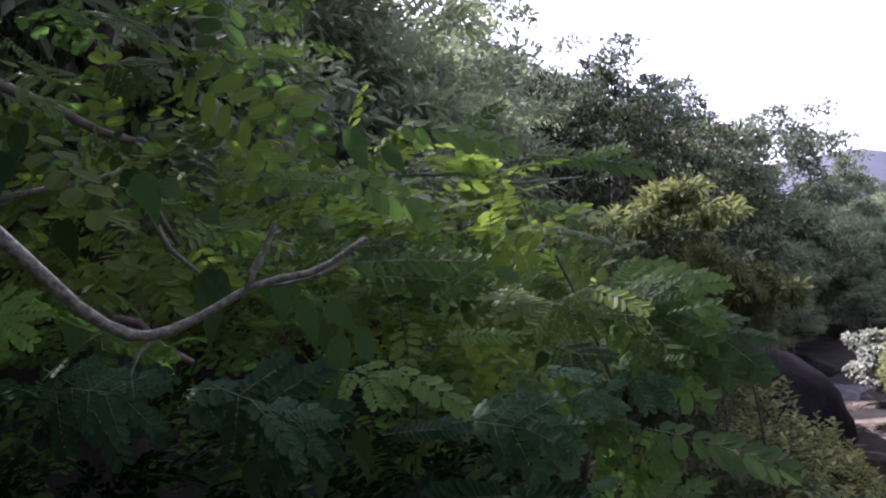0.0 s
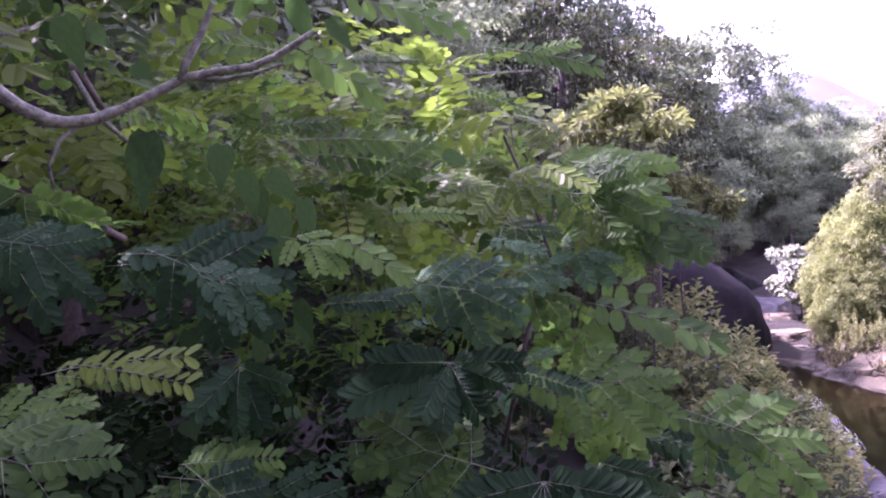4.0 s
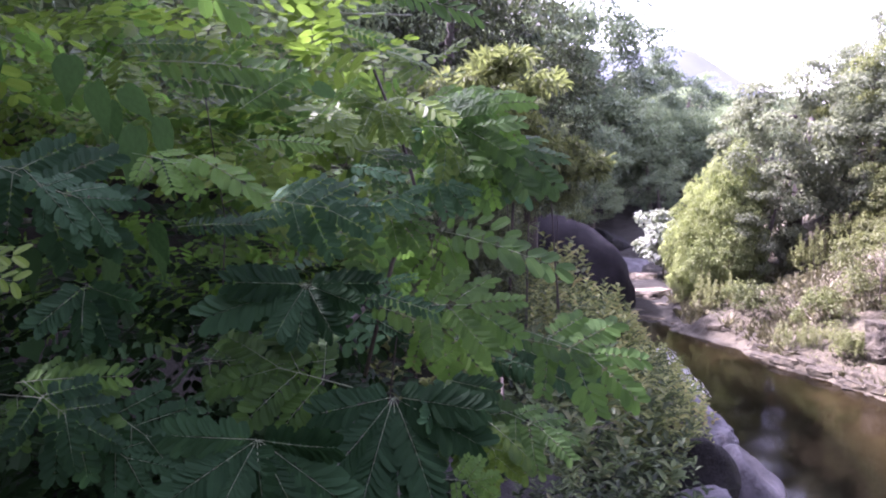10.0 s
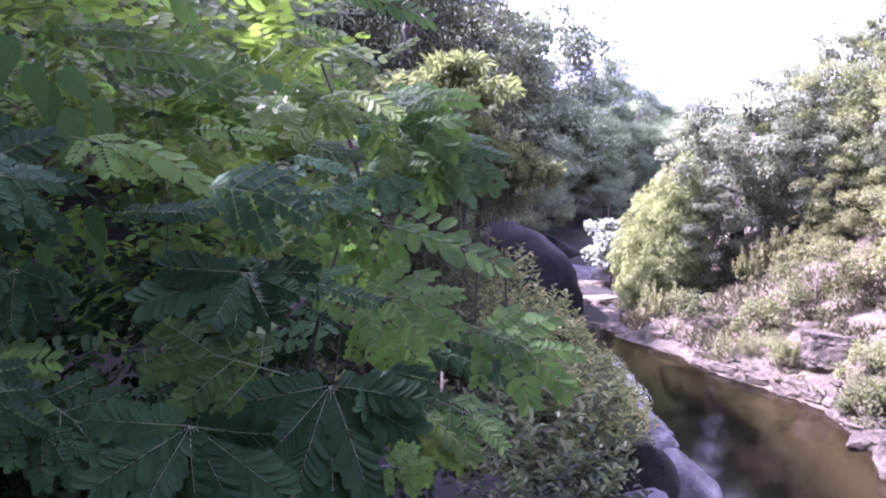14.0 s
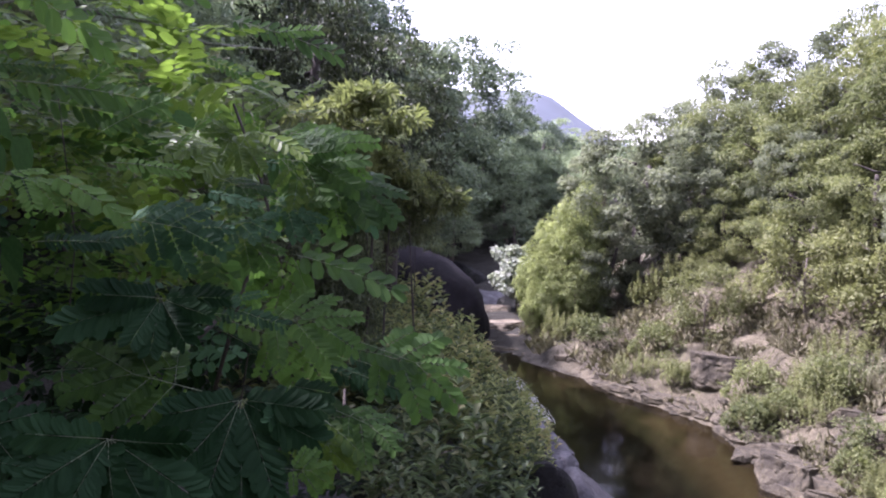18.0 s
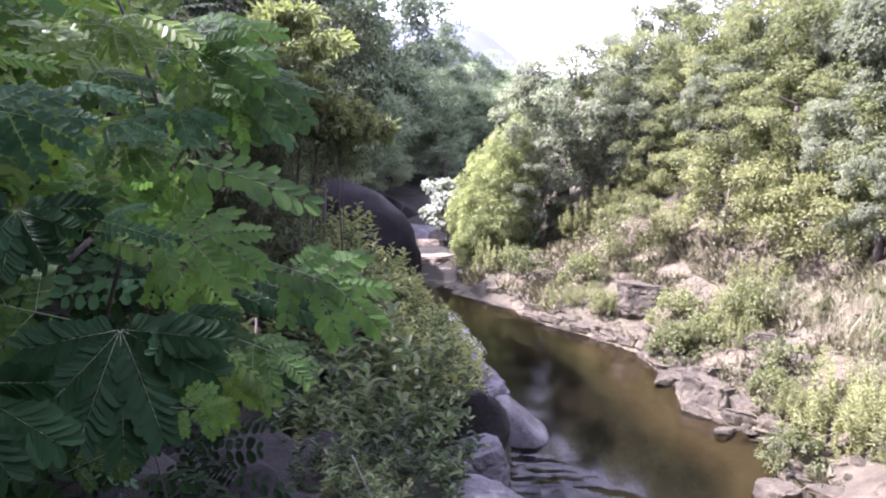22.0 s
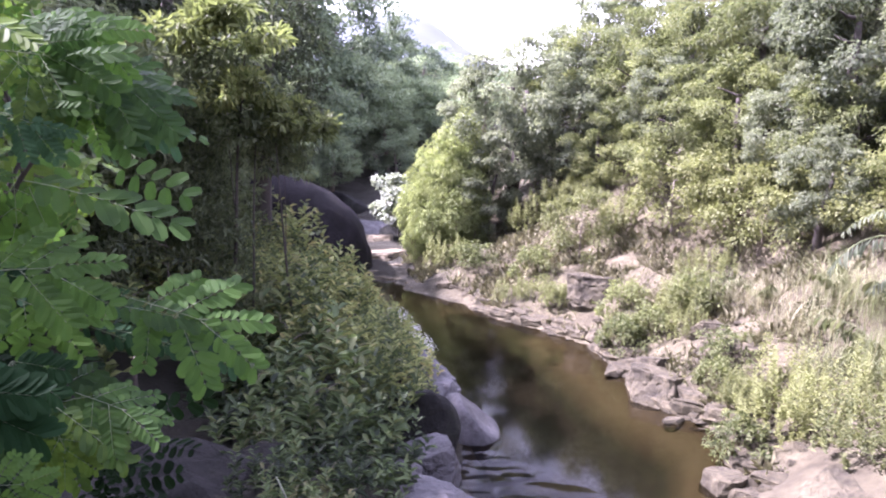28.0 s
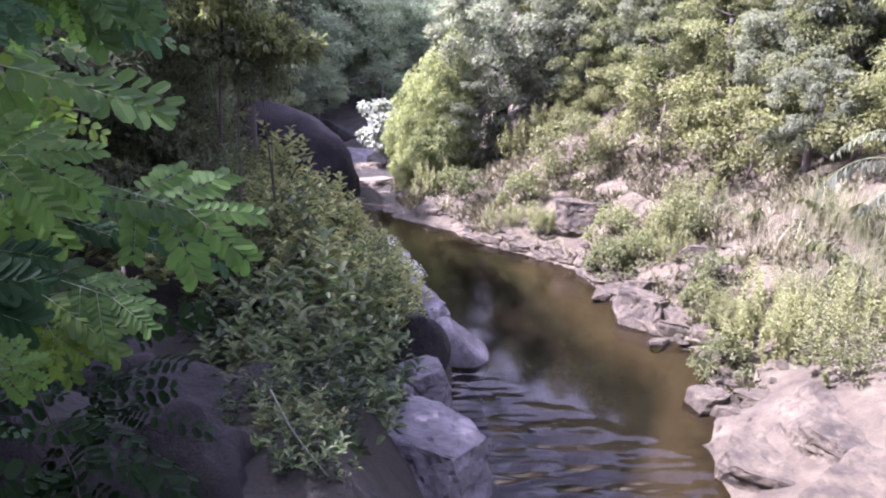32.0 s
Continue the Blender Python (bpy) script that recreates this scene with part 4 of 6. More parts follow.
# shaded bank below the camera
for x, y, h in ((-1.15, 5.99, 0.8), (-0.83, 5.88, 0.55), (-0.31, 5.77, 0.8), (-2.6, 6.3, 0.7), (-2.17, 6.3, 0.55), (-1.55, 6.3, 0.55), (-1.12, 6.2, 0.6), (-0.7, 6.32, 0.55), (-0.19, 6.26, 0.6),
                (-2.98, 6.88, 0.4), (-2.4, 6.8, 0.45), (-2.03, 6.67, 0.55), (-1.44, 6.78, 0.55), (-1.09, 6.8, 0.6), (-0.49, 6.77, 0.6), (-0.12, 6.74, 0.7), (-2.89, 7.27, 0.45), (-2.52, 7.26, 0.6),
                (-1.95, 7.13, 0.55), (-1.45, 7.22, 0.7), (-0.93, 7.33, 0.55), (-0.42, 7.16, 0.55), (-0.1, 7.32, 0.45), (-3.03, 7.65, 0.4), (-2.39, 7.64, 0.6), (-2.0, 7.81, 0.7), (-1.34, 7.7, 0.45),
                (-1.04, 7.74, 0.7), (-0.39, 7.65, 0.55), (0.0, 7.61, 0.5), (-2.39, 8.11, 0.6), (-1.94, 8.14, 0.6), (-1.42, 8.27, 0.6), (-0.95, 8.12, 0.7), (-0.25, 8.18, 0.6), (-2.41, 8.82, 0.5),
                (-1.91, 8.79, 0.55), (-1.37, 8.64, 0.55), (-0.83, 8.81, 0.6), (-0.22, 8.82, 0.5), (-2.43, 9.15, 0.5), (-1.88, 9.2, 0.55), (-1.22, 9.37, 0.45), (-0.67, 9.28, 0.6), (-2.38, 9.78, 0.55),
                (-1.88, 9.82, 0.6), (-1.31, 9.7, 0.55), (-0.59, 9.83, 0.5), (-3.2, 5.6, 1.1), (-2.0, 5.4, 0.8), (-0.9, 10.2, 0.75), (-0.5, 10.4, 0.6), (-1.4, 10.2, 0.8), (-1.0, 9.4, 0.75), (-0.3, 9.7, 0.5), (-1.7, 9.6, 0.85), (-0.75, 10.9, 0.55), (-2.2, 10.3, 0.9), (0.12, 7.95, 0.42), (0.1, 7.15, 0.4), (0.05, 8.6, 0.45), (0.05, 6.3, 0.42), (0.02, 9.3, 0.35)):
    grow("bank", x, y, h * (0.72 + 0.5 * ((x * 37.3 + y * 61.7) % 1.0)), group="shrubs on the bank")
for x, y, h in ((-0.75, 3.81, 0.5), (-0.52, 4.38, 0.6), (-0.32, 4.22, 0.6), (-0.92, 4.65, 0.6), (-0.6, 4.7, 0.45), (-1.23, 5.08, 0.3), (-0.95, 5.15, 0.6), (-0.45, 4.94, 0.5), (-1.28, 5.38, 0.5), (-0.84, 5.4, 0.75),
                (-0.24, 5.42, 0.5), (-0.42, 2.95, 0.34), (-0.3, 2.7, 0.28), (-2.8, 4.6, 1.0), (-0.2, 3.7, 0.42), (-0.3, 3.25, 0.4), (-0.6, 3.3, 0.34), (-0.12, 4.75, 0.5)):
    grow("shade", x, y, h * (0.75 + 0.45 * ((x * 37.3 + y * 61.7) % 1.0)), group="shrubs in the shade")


# pattern plants that found no place
for key, (options, _) in KINDS.items():
    for pick, plant in enumerate(options):
        if (key, pick) not in USED:
            for ob in (*plant.children_recursive, plant):
                bpy.data.objects.remove(ob)


# ---------------------------------------------------------------- grasses of the sunlit bank
def build_grass(name, seed, count, low, high, width, mat, label, reach=2.6):
    rng = np.random.default_rng(seed)
    y = rng.uniform(5.2, 13.5, count * 4)
    d = rng.uniform(0.12, reach, count * 4)
    x = np.interp(y, RIGHT_Y, RIGHT_X) + d
    patch = np.array([noise.noise((a * 1.3, b * 1.3, 2.0 + seed)) for a, b in zip(x, y)])
    keep = np.nonzero(patch > 0.02)[0][:count]
    x, y = x[keep], y[keep]
    z = land(x, y) + np.array([rough(a, b) for a, b in zip(x, y)]) - 0.01
    n = len(x)
    A = rng.normal(size=(n, 3)) * 0.55 + np.array([0, 0, 1.0])
    N = rng.normal(size=(n, 3)) + np.array([0, -0.5, 0.3])
    me = leaf_mesh(name, np.stack([x, y, z], 1), A, N, rng.uniform(low, high, n), rng.uniform(0.7, 1.3, n) * width, sag=0.35, oval=True)
    me.materials.append(mat)
    return tagged(new(name, me), label, "grass", kind="stuff")


build_grass("dry_grass", 3, 10000, 0.05, 0.17, 0.005, LEAF_DRY, "thin dry straw-coloured grass over the sunlit bank")
build_grass("low_weeds", 8, 5000, 0.02, 0.055, 0.012, LEAF_LIME, "low green weeds between the stones")


def reed(seed, height, turn, plant, base=(0, 0, 0)):
    """One arching cane hung with narrow leaves on both sides."""
    rng = np.random.default_rng(seed)
    bend = rng.uniform(0.5, 0.9)
    line = [(bend * height * u * u, 0, height * (u - 0.42 * bend * u ** 3)) for u in np.linspace(0, 1, 7)]
    bm = bmesh.new()
    tube(bm, line, [0.006 * (1 - 0.8 * k / 6) * (0.6 + height) for k in range(7)], 5)
    m = pose(*base, 0, 0, turn)
    stem = part("cane", bm, STALK, plant)
    stem.matrix_basis = m
    u = np.repeat(np.linspace(0.35, 1.0, 13), 2) + rng.uniform(-0.02, 0.02, 26)
    P = np.stack([bend * height * u * u, 0 * u, height * (u - 0.42 * bend * u ** 3)], 1)
    side = np.tile([-1.0, 1.0], 13)
    A = np.stack([0.55 + 0 * u, side * 0.75, -0.25 - 0.5 * u], 1) + rng.normal(size=(26, 3)) * 0.2
    N = np.array([0.2, 0, 1.0]) + rng.normal(size=(26, 3)) * 0.25
    leaves = part("leaves", leaf_mesh("leaves", P, A, N, height * rng.uniform(0.20, 0.30, 26), 0.0075 + 0 * u, sag=0.45, oval=True), LEAF_CANE, plant)
    leaves.matrix_basis = m


def cane_clump(seed, x, y, height, count=240):
    """Arching grass blades from one root."""
    g = random.Random(seed)
    verts, faces = [], []
    for _ in range(count):
        a = g.uniform(0, 2 * math.pi)
        lean, h, w = g.uniform(0.0, 0.9), height * g.uniform(0.25, 0.95), g.uniform(0.002, 0.005)
        bx, by = g.gauss(0, 0.2), g.gauss(0, 0.2)
        s = (-math.sin(a), math.cos(a))
        start = len(verts)
        for k in range(6):
            u = k / 5
            out = lean * h * u * u * 1.1
            up = h * (u - 0.62 * lean * u * u * u)
            ww = w * (1 - u) ** 0.6 * (0.5 + u if u < 0.5 else 1)
            for e in (-1, 1):
                verts.append((bx + math.cos(a) * out + s[0] * ww * e, by + math.sin(a) * out + s[1] * ww * e, up))
        for k in range(5):
            i = start + 2 * k
            faces.append((i, i + 1, i + 3, i + 2))
    thing = new("cane_clump")
    part("tuft", mesh_of("tuft", verts, faces), LEAF_CANE if seed % 3 else LEAF_DRY, thing)
    for k in range(3):
        reed(seed * 10 + k, height * g.uniform(0.45, 0.75), g.uniform(0, 360), thing)
    thing.location = (x, y, on_land(x, y, 0.03))
    return tagged(thing, "clump of arching straw-green cane grass on the bank", "grass", "cane clumps")


for k, (x, y, h) in enumerate(((4.15, 6.95, 0.75), (4.05, 6.3, 0.6), (4.6, 7.3, 0.8), (4.4, 5.3, 0.8), (4.9, 6.4, 0.9), (4.4, 6.2, 0.8), (4.9, 5.6, 0.9), (3.9, 8.5, 0.6), (4.7, 6.8, 0.8),
                               (4.1, 7.8, 0.6), (4.2, 5.8, 0.7), (5.2, 6.0, 0.9))):
    cane_clump(k, x, y, h)


# a small palm whose fronds arch out over the bank
def palm_frond(plant, seed, points, length):
    """An arching rib with thin leaflets hanging from both sides."""
    g = np.random.default_rng(seed)
    a, b, c = (np.array(p, float) for p in points)
    us = np.linspace(0, 1, 12)
    mid = 2 * b - 0.5 * (a + c)
    line = [a * (1 - u) ** 2 + mid * 2 * u * (1 - u) + c * u * u for u in us]
    bm = bmesh.new()
    tube(bm, [tuple(p) for p in line], list(np.linspace(0.009, 0.002, 12)), 5)
    frond = part("frond", bm, STALK, plant)
    n = 19
    u = np.repeat(np.linspace(0.22, 1.0, n), 2)
    P = np.outer((1 - u) ** 2, a) + np.outer(2 * u * (1 - u), mid) + np.outer(u * u, c)
    way = unit(c - a)
    side = np.tile([-1.0, 1.0], n)[:, None] * np.cross(way, (0, 0, 1.0))[None, :]
    A = way * 0.35 + side * 0.32 + np.array([0, 0, -1.0]) + g.normal(size=(2 * n, 3)) * 0.14
    N = way[None, :] + side * 0.4 + g.normal(size=(2 * n, 3)) * 0.3
    L = length * (1.0 - 0.45 * u) * g.uniform(0.75, 1.15, 2 * n)
    part("foliage", leaf_mesh("foliage", P, A, N, L, 0.011 + 0 * u, sag=0.3, oval=True), LEAF_PALE, frond)


PALM = new("palm")
ROOT = Vector((5.55, 6.9, on_land(5.55, 6.9, 0.05)))
for k, (top, tip, length) in enumerate((((4.62, 6.62, 1.84), (4.10, 6.58, 1.56), 0.24), ((4.85, 6.7, 2.08), (4.20, 6.62, 1.88), 0.16), ((4.85, 6.5, 1.62), (4.42, 6.45, 1.38), 0.22), ((5.2, 6.3, 2.1), (4.75, 5.9, 1.95), 0.22))):
    palm_frond(PALM, 900 + k, (Vector((0, 0, 0.03 * k)), Vector(top) - ROOT, Vector(tip) - ROOT), length)
PALM.location = ROOT
tagged(PALM, "small palm with drooping pale striped fronds on the slope", "palm")


# ---------------------------------------------------------------- the leafy shrub beside the camera


def frond_parts(base, way, face, length, pairs, ll, lw, rng, first=0.12, spread=62, taper=0.35):
    """Places of the leaflets of one feathered leaf."""
    way = unit(np.asarray(way, float))
    side = unit(np.cross(way, face))
    up = np.cross(side, way)
    P, A, N, L, W = [], [], [], [], []
    for i in range(pairs):
        k = first + (1 - first) * i / (pairs - 1)
        size = (1 - taper * abs(k - 0.62) / 0.62) * rng.uniform(0.82, 1.12)
        at = np.asarray(base, float) + way * length * k - up * length * 0.14 * k * k
        ang = math.radians(spread - 26 * k + rng.uniform(-11, 11))
        for s in (-1, 1):
            P.append(at)
            A.append(way * math.cos(ang) + side * s * math.sin(ang) - up * rng.uniform(0.02, 0.2))
            N.append(up + 0.09 * rng.normal(size=3))
            L.append(length * ll * size)
            W.append(length * lw * size)
    return P, A, N, L, W


SHAPES = {"senna": (8, 0.28, 0.15, 68), "pinna": (11, 0.20, 0.08, 70), "mimosa": (13, 0.20, 0.072, 74), "umbrella": (14, 0.29, 0.135, 70), "plain": None}
# pinnae of a twice-feathered leaf: where on the stalk, turn, length
PINNAE = ((0.12, 68, 0.46), (0.12, -64, 0.50), (0.32, 52, 0.60), (0.34, -55, 0.56), (0.50, 20, 0.56), (0.50, -24, 0.52))


def ellipse_leaflets(name, P, A, N, L, W):
    """Rounded leaflets of eight corners, folded a little along the rib."""
    P, A, N = np.array(P), unit(np.array(A)), np.array(N)
    S = unit(np.cross(A, N))
    N = np.cross(S, A)
    L, W = np.array(L)[:, None], np.array(W)[:, None]
    prof = ((0.0, 0.0), (0.16, 0.36), (0.58, 0.52), (0.90, 0.40), (1.0, 0.0))
    V = [P + A * L * 0.03]
    for a, w in prof[1:4]:
        V.append(P + A * L * a + S * W * w + N * W * 0.06 - N * L * 0.10 * a * a)
    V.append(P + A * L - N * L * 0.10)
    for a, w in prof[3:0:-1]:
        V.append(P + A * L * a - S * W * w + N * W * 0.06 - N * L * 0.10 * a * a)
    V = np.stack(V, 1)
    n = len(V)
    faces = []
    for i in range(n):
        o = 8 * i
        faces += [(o, o + 1, o + 2, o + 3, o + 4), (o, o + 4, o + 5, o + 6, o + 7)]
    return mesh_of(name, V.reshape(-1, 3).tolist(), faces, False)


def frond_meshes(shape, seed, mat):
    """A feathered leaf one metre long along +y, and its rib."""
    rng = np.random.default_rng(seed)
    ribs = []
    if shape == "plain":
        P, A, N, L, W = [np.zeros(3)], [np.array([0, 1.0, 0])], [np.array([0.1, 0, 1.0])], [1.0], [0.55]
    elif shape == "senna" and seed % 3:
        P, A, N, L, W = [], [], [], [], []
        for k, turn, size in PINNAE:
            a = radians(turn + rng.uniform(-9, 9))
            way = np.array([math.sin(a), math.cos(a), rng.uniform(-0.3, 0.02)])
            ribs.append(((0, k, 0.0), way, size))
            q = frond_parts((0, k, 0), way, np.array([rng.uniform(-0.25, 0.25), rng.uniform(-0.2, 0.2), 1.0]), size, 8, 0.30, 0.165, rng, spread=72, taper=0.25)
            for u, v in zip((P, A, N, L, W), q):
                u.extend(v)
    else:
        pairs, ll, lw, spread = SHAPES[shape]
        P, A, N, L, W = frond_parts((0, 0, 0), (0, 1, 0), np.array([0, 0, 1.0]), 1.0, pairs, ll, lw, rng, spread=spread)
    me = ellipse_leaflets("leaf", P, A, N, L, W)
    me.materials.append(mat)
    bm = bmesh.new()
    if ribs:
        tube(bm, [(0, -0.12, -0.01), (0, 0.25, 0.004), (0, 0.5, 0.0)], [0.0045, 0.004, 0.003], 5)
        for at, way, size in ribs:
            tube(bm, [np.array(at) + unit(way) * size * u - np.array([0, 0, 0.14 * size * u * u]) for u in (0, 0.35, 0.7, 1.0)], [0.0028, 0.0024, 0.002, 0.0012], 4)
    elif shape == "plain":
        tube(bm, [(0, -0.25, 0.02), (0, 0.3, 0.004), (0, 0.9, -0.07)], [0.01, 0.008, 0.004], 5)
    elif shape == "umbrella":
        for k in range(28):      # a pale node at each pair of leaflets
            u = k / 27
            if k == 0:
                line, rad = [], []
            line.append((0, 0.02 + 0.98 * u, 0.006 - 0.14 * u * u))
            rad.append((0.0022 if k % 2 else 0.0050) * (1 - 0.6 * u))
        tube(bm, line, rad, 5)
    else:
        tube(bm, [(0, 0.0, 0.0), (0, 0.2, 0.0), (0, 0.5, -0.03), (0, 0.8, -0.085), (0, 1.0, -0.14)], [0.005, 0.0042, 0.0035, 0.0026, 0.0015], 5)
    rib = bpy.data.meshes.new("rib")
    bm.to_mesh(rib)
    bm.free()
    rib.materials.append(RIB)
    return me, rib


FRONDS = {}
COUNT = [0]


LIE = np.array([0.25, -0.66, 0.74])       # most leaves lie half flat
HANG = np.array([0.30, -0.95, 0.15])      # the whorled ones hang


def leaf(plant, shape, mat, base, tip, face=None):
    """One feathered leaf of a plant, from its base to its tip."""
    COUNT[0] += 1
    seed = COUNT[0] % 6
    key = (shape, mat.name, seed)
    if key not in FRONDS:
        FRONDS[key] = frond_meshes(shape, 40 + seed, mat)
    me, rib = FRONDS[key]
    b, t = np.array(base), np.array(tip)
    way = t - b
    length = float(np.linalg.norm(way))
    way = way / length
    r = random.Random(COUNT[0])
    f = (HANG if shape == "umbrella" else LIE) + np.array([r.uniform(-0.4, 0.4), r.uniform(-0.4, 0.4), r.uniform(-0.3, 0.3)]) if face is None else np.array(face)
    side = unit(np.cross(way, f))
    up = np.cross(side, way)
    ob = new("leaf", me)
    ob.parent = plant
    ob.matrix_basis = Matrix(((*(side * length)[:1], way[0] * length, up[0] * length, b[0]), (side[1] * length, way[1] * length, up[1] * length, b[1]),
                              (side[2] * length, way[2] * length, up[2] * length, b[2]), (0, 0, 0, 1)))
    stalk = new("rib", rib)
    stalk.parent = ob
    return ob


def whorl(plant, mat, centre, tips):
    """Leaves that spread from one stem's end like an umbrella."""
    for t in tips:
        leaf(plant, "umbrella", mat, centre, t)


def heart_mesh(seed):
    """A hanging heart-shaped leaf one metre long along +y, folded along the rib, one metre wide."""
    bm = bmesh.new()
    outline = ((0.0, 0.0), (-0.04, 0.15), (0.05, 0.31), (0.24, 0.40), (0.45, 0.33), (0.70, 0.14), (1.0, 0.0))
    mid = [bm.verts.new((0, y, -0.06 * y * y)) for y in (0.0, 0.06, 0.16, 0.30, 0.52, 0.75, 1.0)]
    for s in (-1, 1):
        edge = [mid[0]] + [bm.verts.new((s * x, y, 0.10 * x - 0.10 * y * y + 0.03 * math.sin(7 * y + seed))) for y, x in outline[1:-1]] + [mid[-1]]
        for i in range(6):
            q = [mid[i], mid[i + 1], edge[i + 1], edge[i]] if s > 0 else [edge[i], edge[i + 1], mid[i + 1], mid[i]]
            q = list(dict.fromkeys(q))
            if len(q) > 2:
                bm.faces.new(q)
    for f in bm.faces:
        f.smooth = True
    me = bpy.data.meshes.new("leaf")
    bm.to_mesh(me)
    bm.free()
    me.materials.append(LEAF_HEART)
    return me


HEARTS = [heart_mesh(k) for k in range(3)]


def heart(plant, stalk, tip, width):
    COUNT[0] += 1
    b, t = np.array(stalk), np.array(tip)
    way = t - b
    length = float(np.linalg.norm(way))
    way /= length
    r = random.Random(COUNT[0])
    f = np.array([0.45 + r.uniform(-0.4, 0.4), -0.8, 0.25 + r.uniform(-0.2, 0.3)])
    side = unit(np.cross(way, f))
    up = np.cross(side, way)
    ob = new("leaf", HEARTS[COUNT[0] % 3])
    ob.parent = plant
    m = np.eye(4)
    m[:3, 0], m[:3, 1], m[:3, 2], m[:3, 3] = side * width * 0.74, way * length * 1.12, up * width, b
    ob.matrix_basis = Matrix(m.tolist())
    return ob


def spray_mesh(name, seed, count, centre, radius, reach, pairs=5, ll=0.31, lw=0.185):
    """Many feathered leaves in one mass, as deep inside the shrub."""
    rng = np.random.default_rng(seed)
    P, A, N, L, W = [], [], [], [], []
    for _ in range(count):
        d = unit(rng.normal(size=3))
        c = np.array(centre) + d * np.array(radius) * rng.uniform(0.3, 1.0) ** 0.6
        way = unit(d * 0.6 + rng.normal(size=3) * np.array([0.8, 0.8, 0.25]) + np.array([0.25, -0.25, -0.15]))
        q = frond_parts(c, way, np.array([0.1, -0.25, 1.0]) + rng.normal(size=3) * 0.4, rng.uniform(*reach), pairs, ll, lw, rng, spread=74)
        for a, b in zip((P, A, N, L, W), q):
            a.extend(b)
    return ellipse_leaflets(name, P, A, N, L, W)


SENNA = tagged(new("leafy_shrub"), "leafy green shrub with feathered round-tipped leaves beside the camera", "shrub")
VINE = tagged(new("climbing_vine"), "climbing vine with hanging heart-shaped green leaves", "vine")
DEADWOOD = tagged(new("bare_branch"), "bare pale grey forked branch within the shrub", "branch")


def branch(points, r0, r1, plant=None, mat=None):
    bm = bmesh.new()
    n = len(points)
    g = random.Random(n)
    pts, rad = [], []
    for i in range(n):
        pts.append(points[i])
        rad.append((r0 + (r1 - r0) * i / (n - 1)) * g.uniform(0.9, 1.2))
    tube(bm, pts, rad, 8)
    return part("branch", bm, mat or TWIG, plant or DEADWOOD)


def twig(points, r0, r1):
    bm = bmesh.new()
    tube(bm, points, [r0 + (r1 - r0) * i / (len(points) - 1) for i in range(len(points))], 6)
    return part("twig", bm, TWIG, DEADWOOD)


def mass(seed, centre, radius, count, mat):
    part("foliage", spray_mesh("foliage", seed, count, centre, radius, (0.12, 0.20)), mat, SENNA)


mass(60, (-0.95, 1.8, 2.98), (0.40, 0.38, 0.24), 50, LEAF_NEAR)
mass(61, (-1.55, 1.75, 3.0), (0.55, 0.45, 0.42), 90, LEAF_NEAR)
mass(62, (-2.1, 1.5, 2.9), (0.6, 0.5, 0.55), 90, LEAF_NEAR)
mass(63, (-2.0, 2.6, 2.9), (0.7, 0.6, 0.55), 160, LEAF_NEAR)
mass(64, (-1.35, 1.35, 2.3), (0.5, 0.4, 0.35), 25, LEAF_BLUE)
mass(65, (-2.5, 1.0, 3.1), (0.5, 0.5, 0.6), 72, LEAF_NEAR)
mass(66, (-1.45, 2.6, 2.95), (0.5, 0.5, 0.42), 130, LEAF_YOUNG)
mass(67, (-1.75, 2.0, 3.4), (0.8, 0.5, 0.32), 190, LEAF_YOUNG)
mass(68, (-2.6, 1.9, 3.4), (0.7, 0.6, 0.45), 170, LEAF_YOUNG)
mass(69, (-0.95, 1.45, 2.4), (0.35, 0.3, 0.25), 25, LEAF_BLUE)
mass(70, (-1.0, 1.7, 3.2), (0.35, 0.35, 0.26), 80, LEAF_YOUNG)
mass(71, (-1.45, 0.95, 3.4), (0.3, 0.25, 0.2), 45, LEAF_YOUNG)
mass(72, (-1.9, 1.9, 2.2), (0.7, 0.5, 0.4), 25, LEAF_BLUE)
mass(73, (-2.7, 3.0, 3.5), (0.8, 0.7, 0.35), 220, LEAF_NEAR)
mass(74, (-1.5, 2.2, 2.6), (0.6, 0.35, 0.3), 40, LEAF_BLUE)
mass(75, (-1.29, 0.87, 3.69), (0.38, 0.35, 0.24), 38, LEAF_NEAR)
mass(76, (-1.31, 0.71, 3.58), (0.38, 0.35, 0.24), 38, LEAF_YOUNG)
mass(77, (-1.5, 1.33, 3.89), (0.38, 0.35, 0.24), 38, LEAF_YOUNG)
# dark filler foliage added where the shrub's underside lies in shade
UNDER = tagged(new("undergrowth"), "near-black foliage added to stand in for the deep shade below the shrub", "undergrowth")
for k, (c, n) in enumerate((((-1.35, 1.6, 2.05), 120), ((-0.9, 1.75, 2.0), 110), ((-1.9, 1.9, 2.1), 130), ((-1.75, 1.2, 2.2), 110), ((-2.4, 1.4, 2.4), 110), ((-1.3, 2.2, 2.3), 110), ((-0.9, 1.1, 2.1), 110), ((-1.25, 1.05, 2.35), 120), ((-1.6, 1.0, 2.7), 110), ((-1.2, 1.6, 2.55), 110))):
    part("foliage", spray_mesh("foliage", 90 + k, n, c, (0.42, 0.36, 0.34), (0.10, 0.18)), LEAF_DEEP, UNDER)
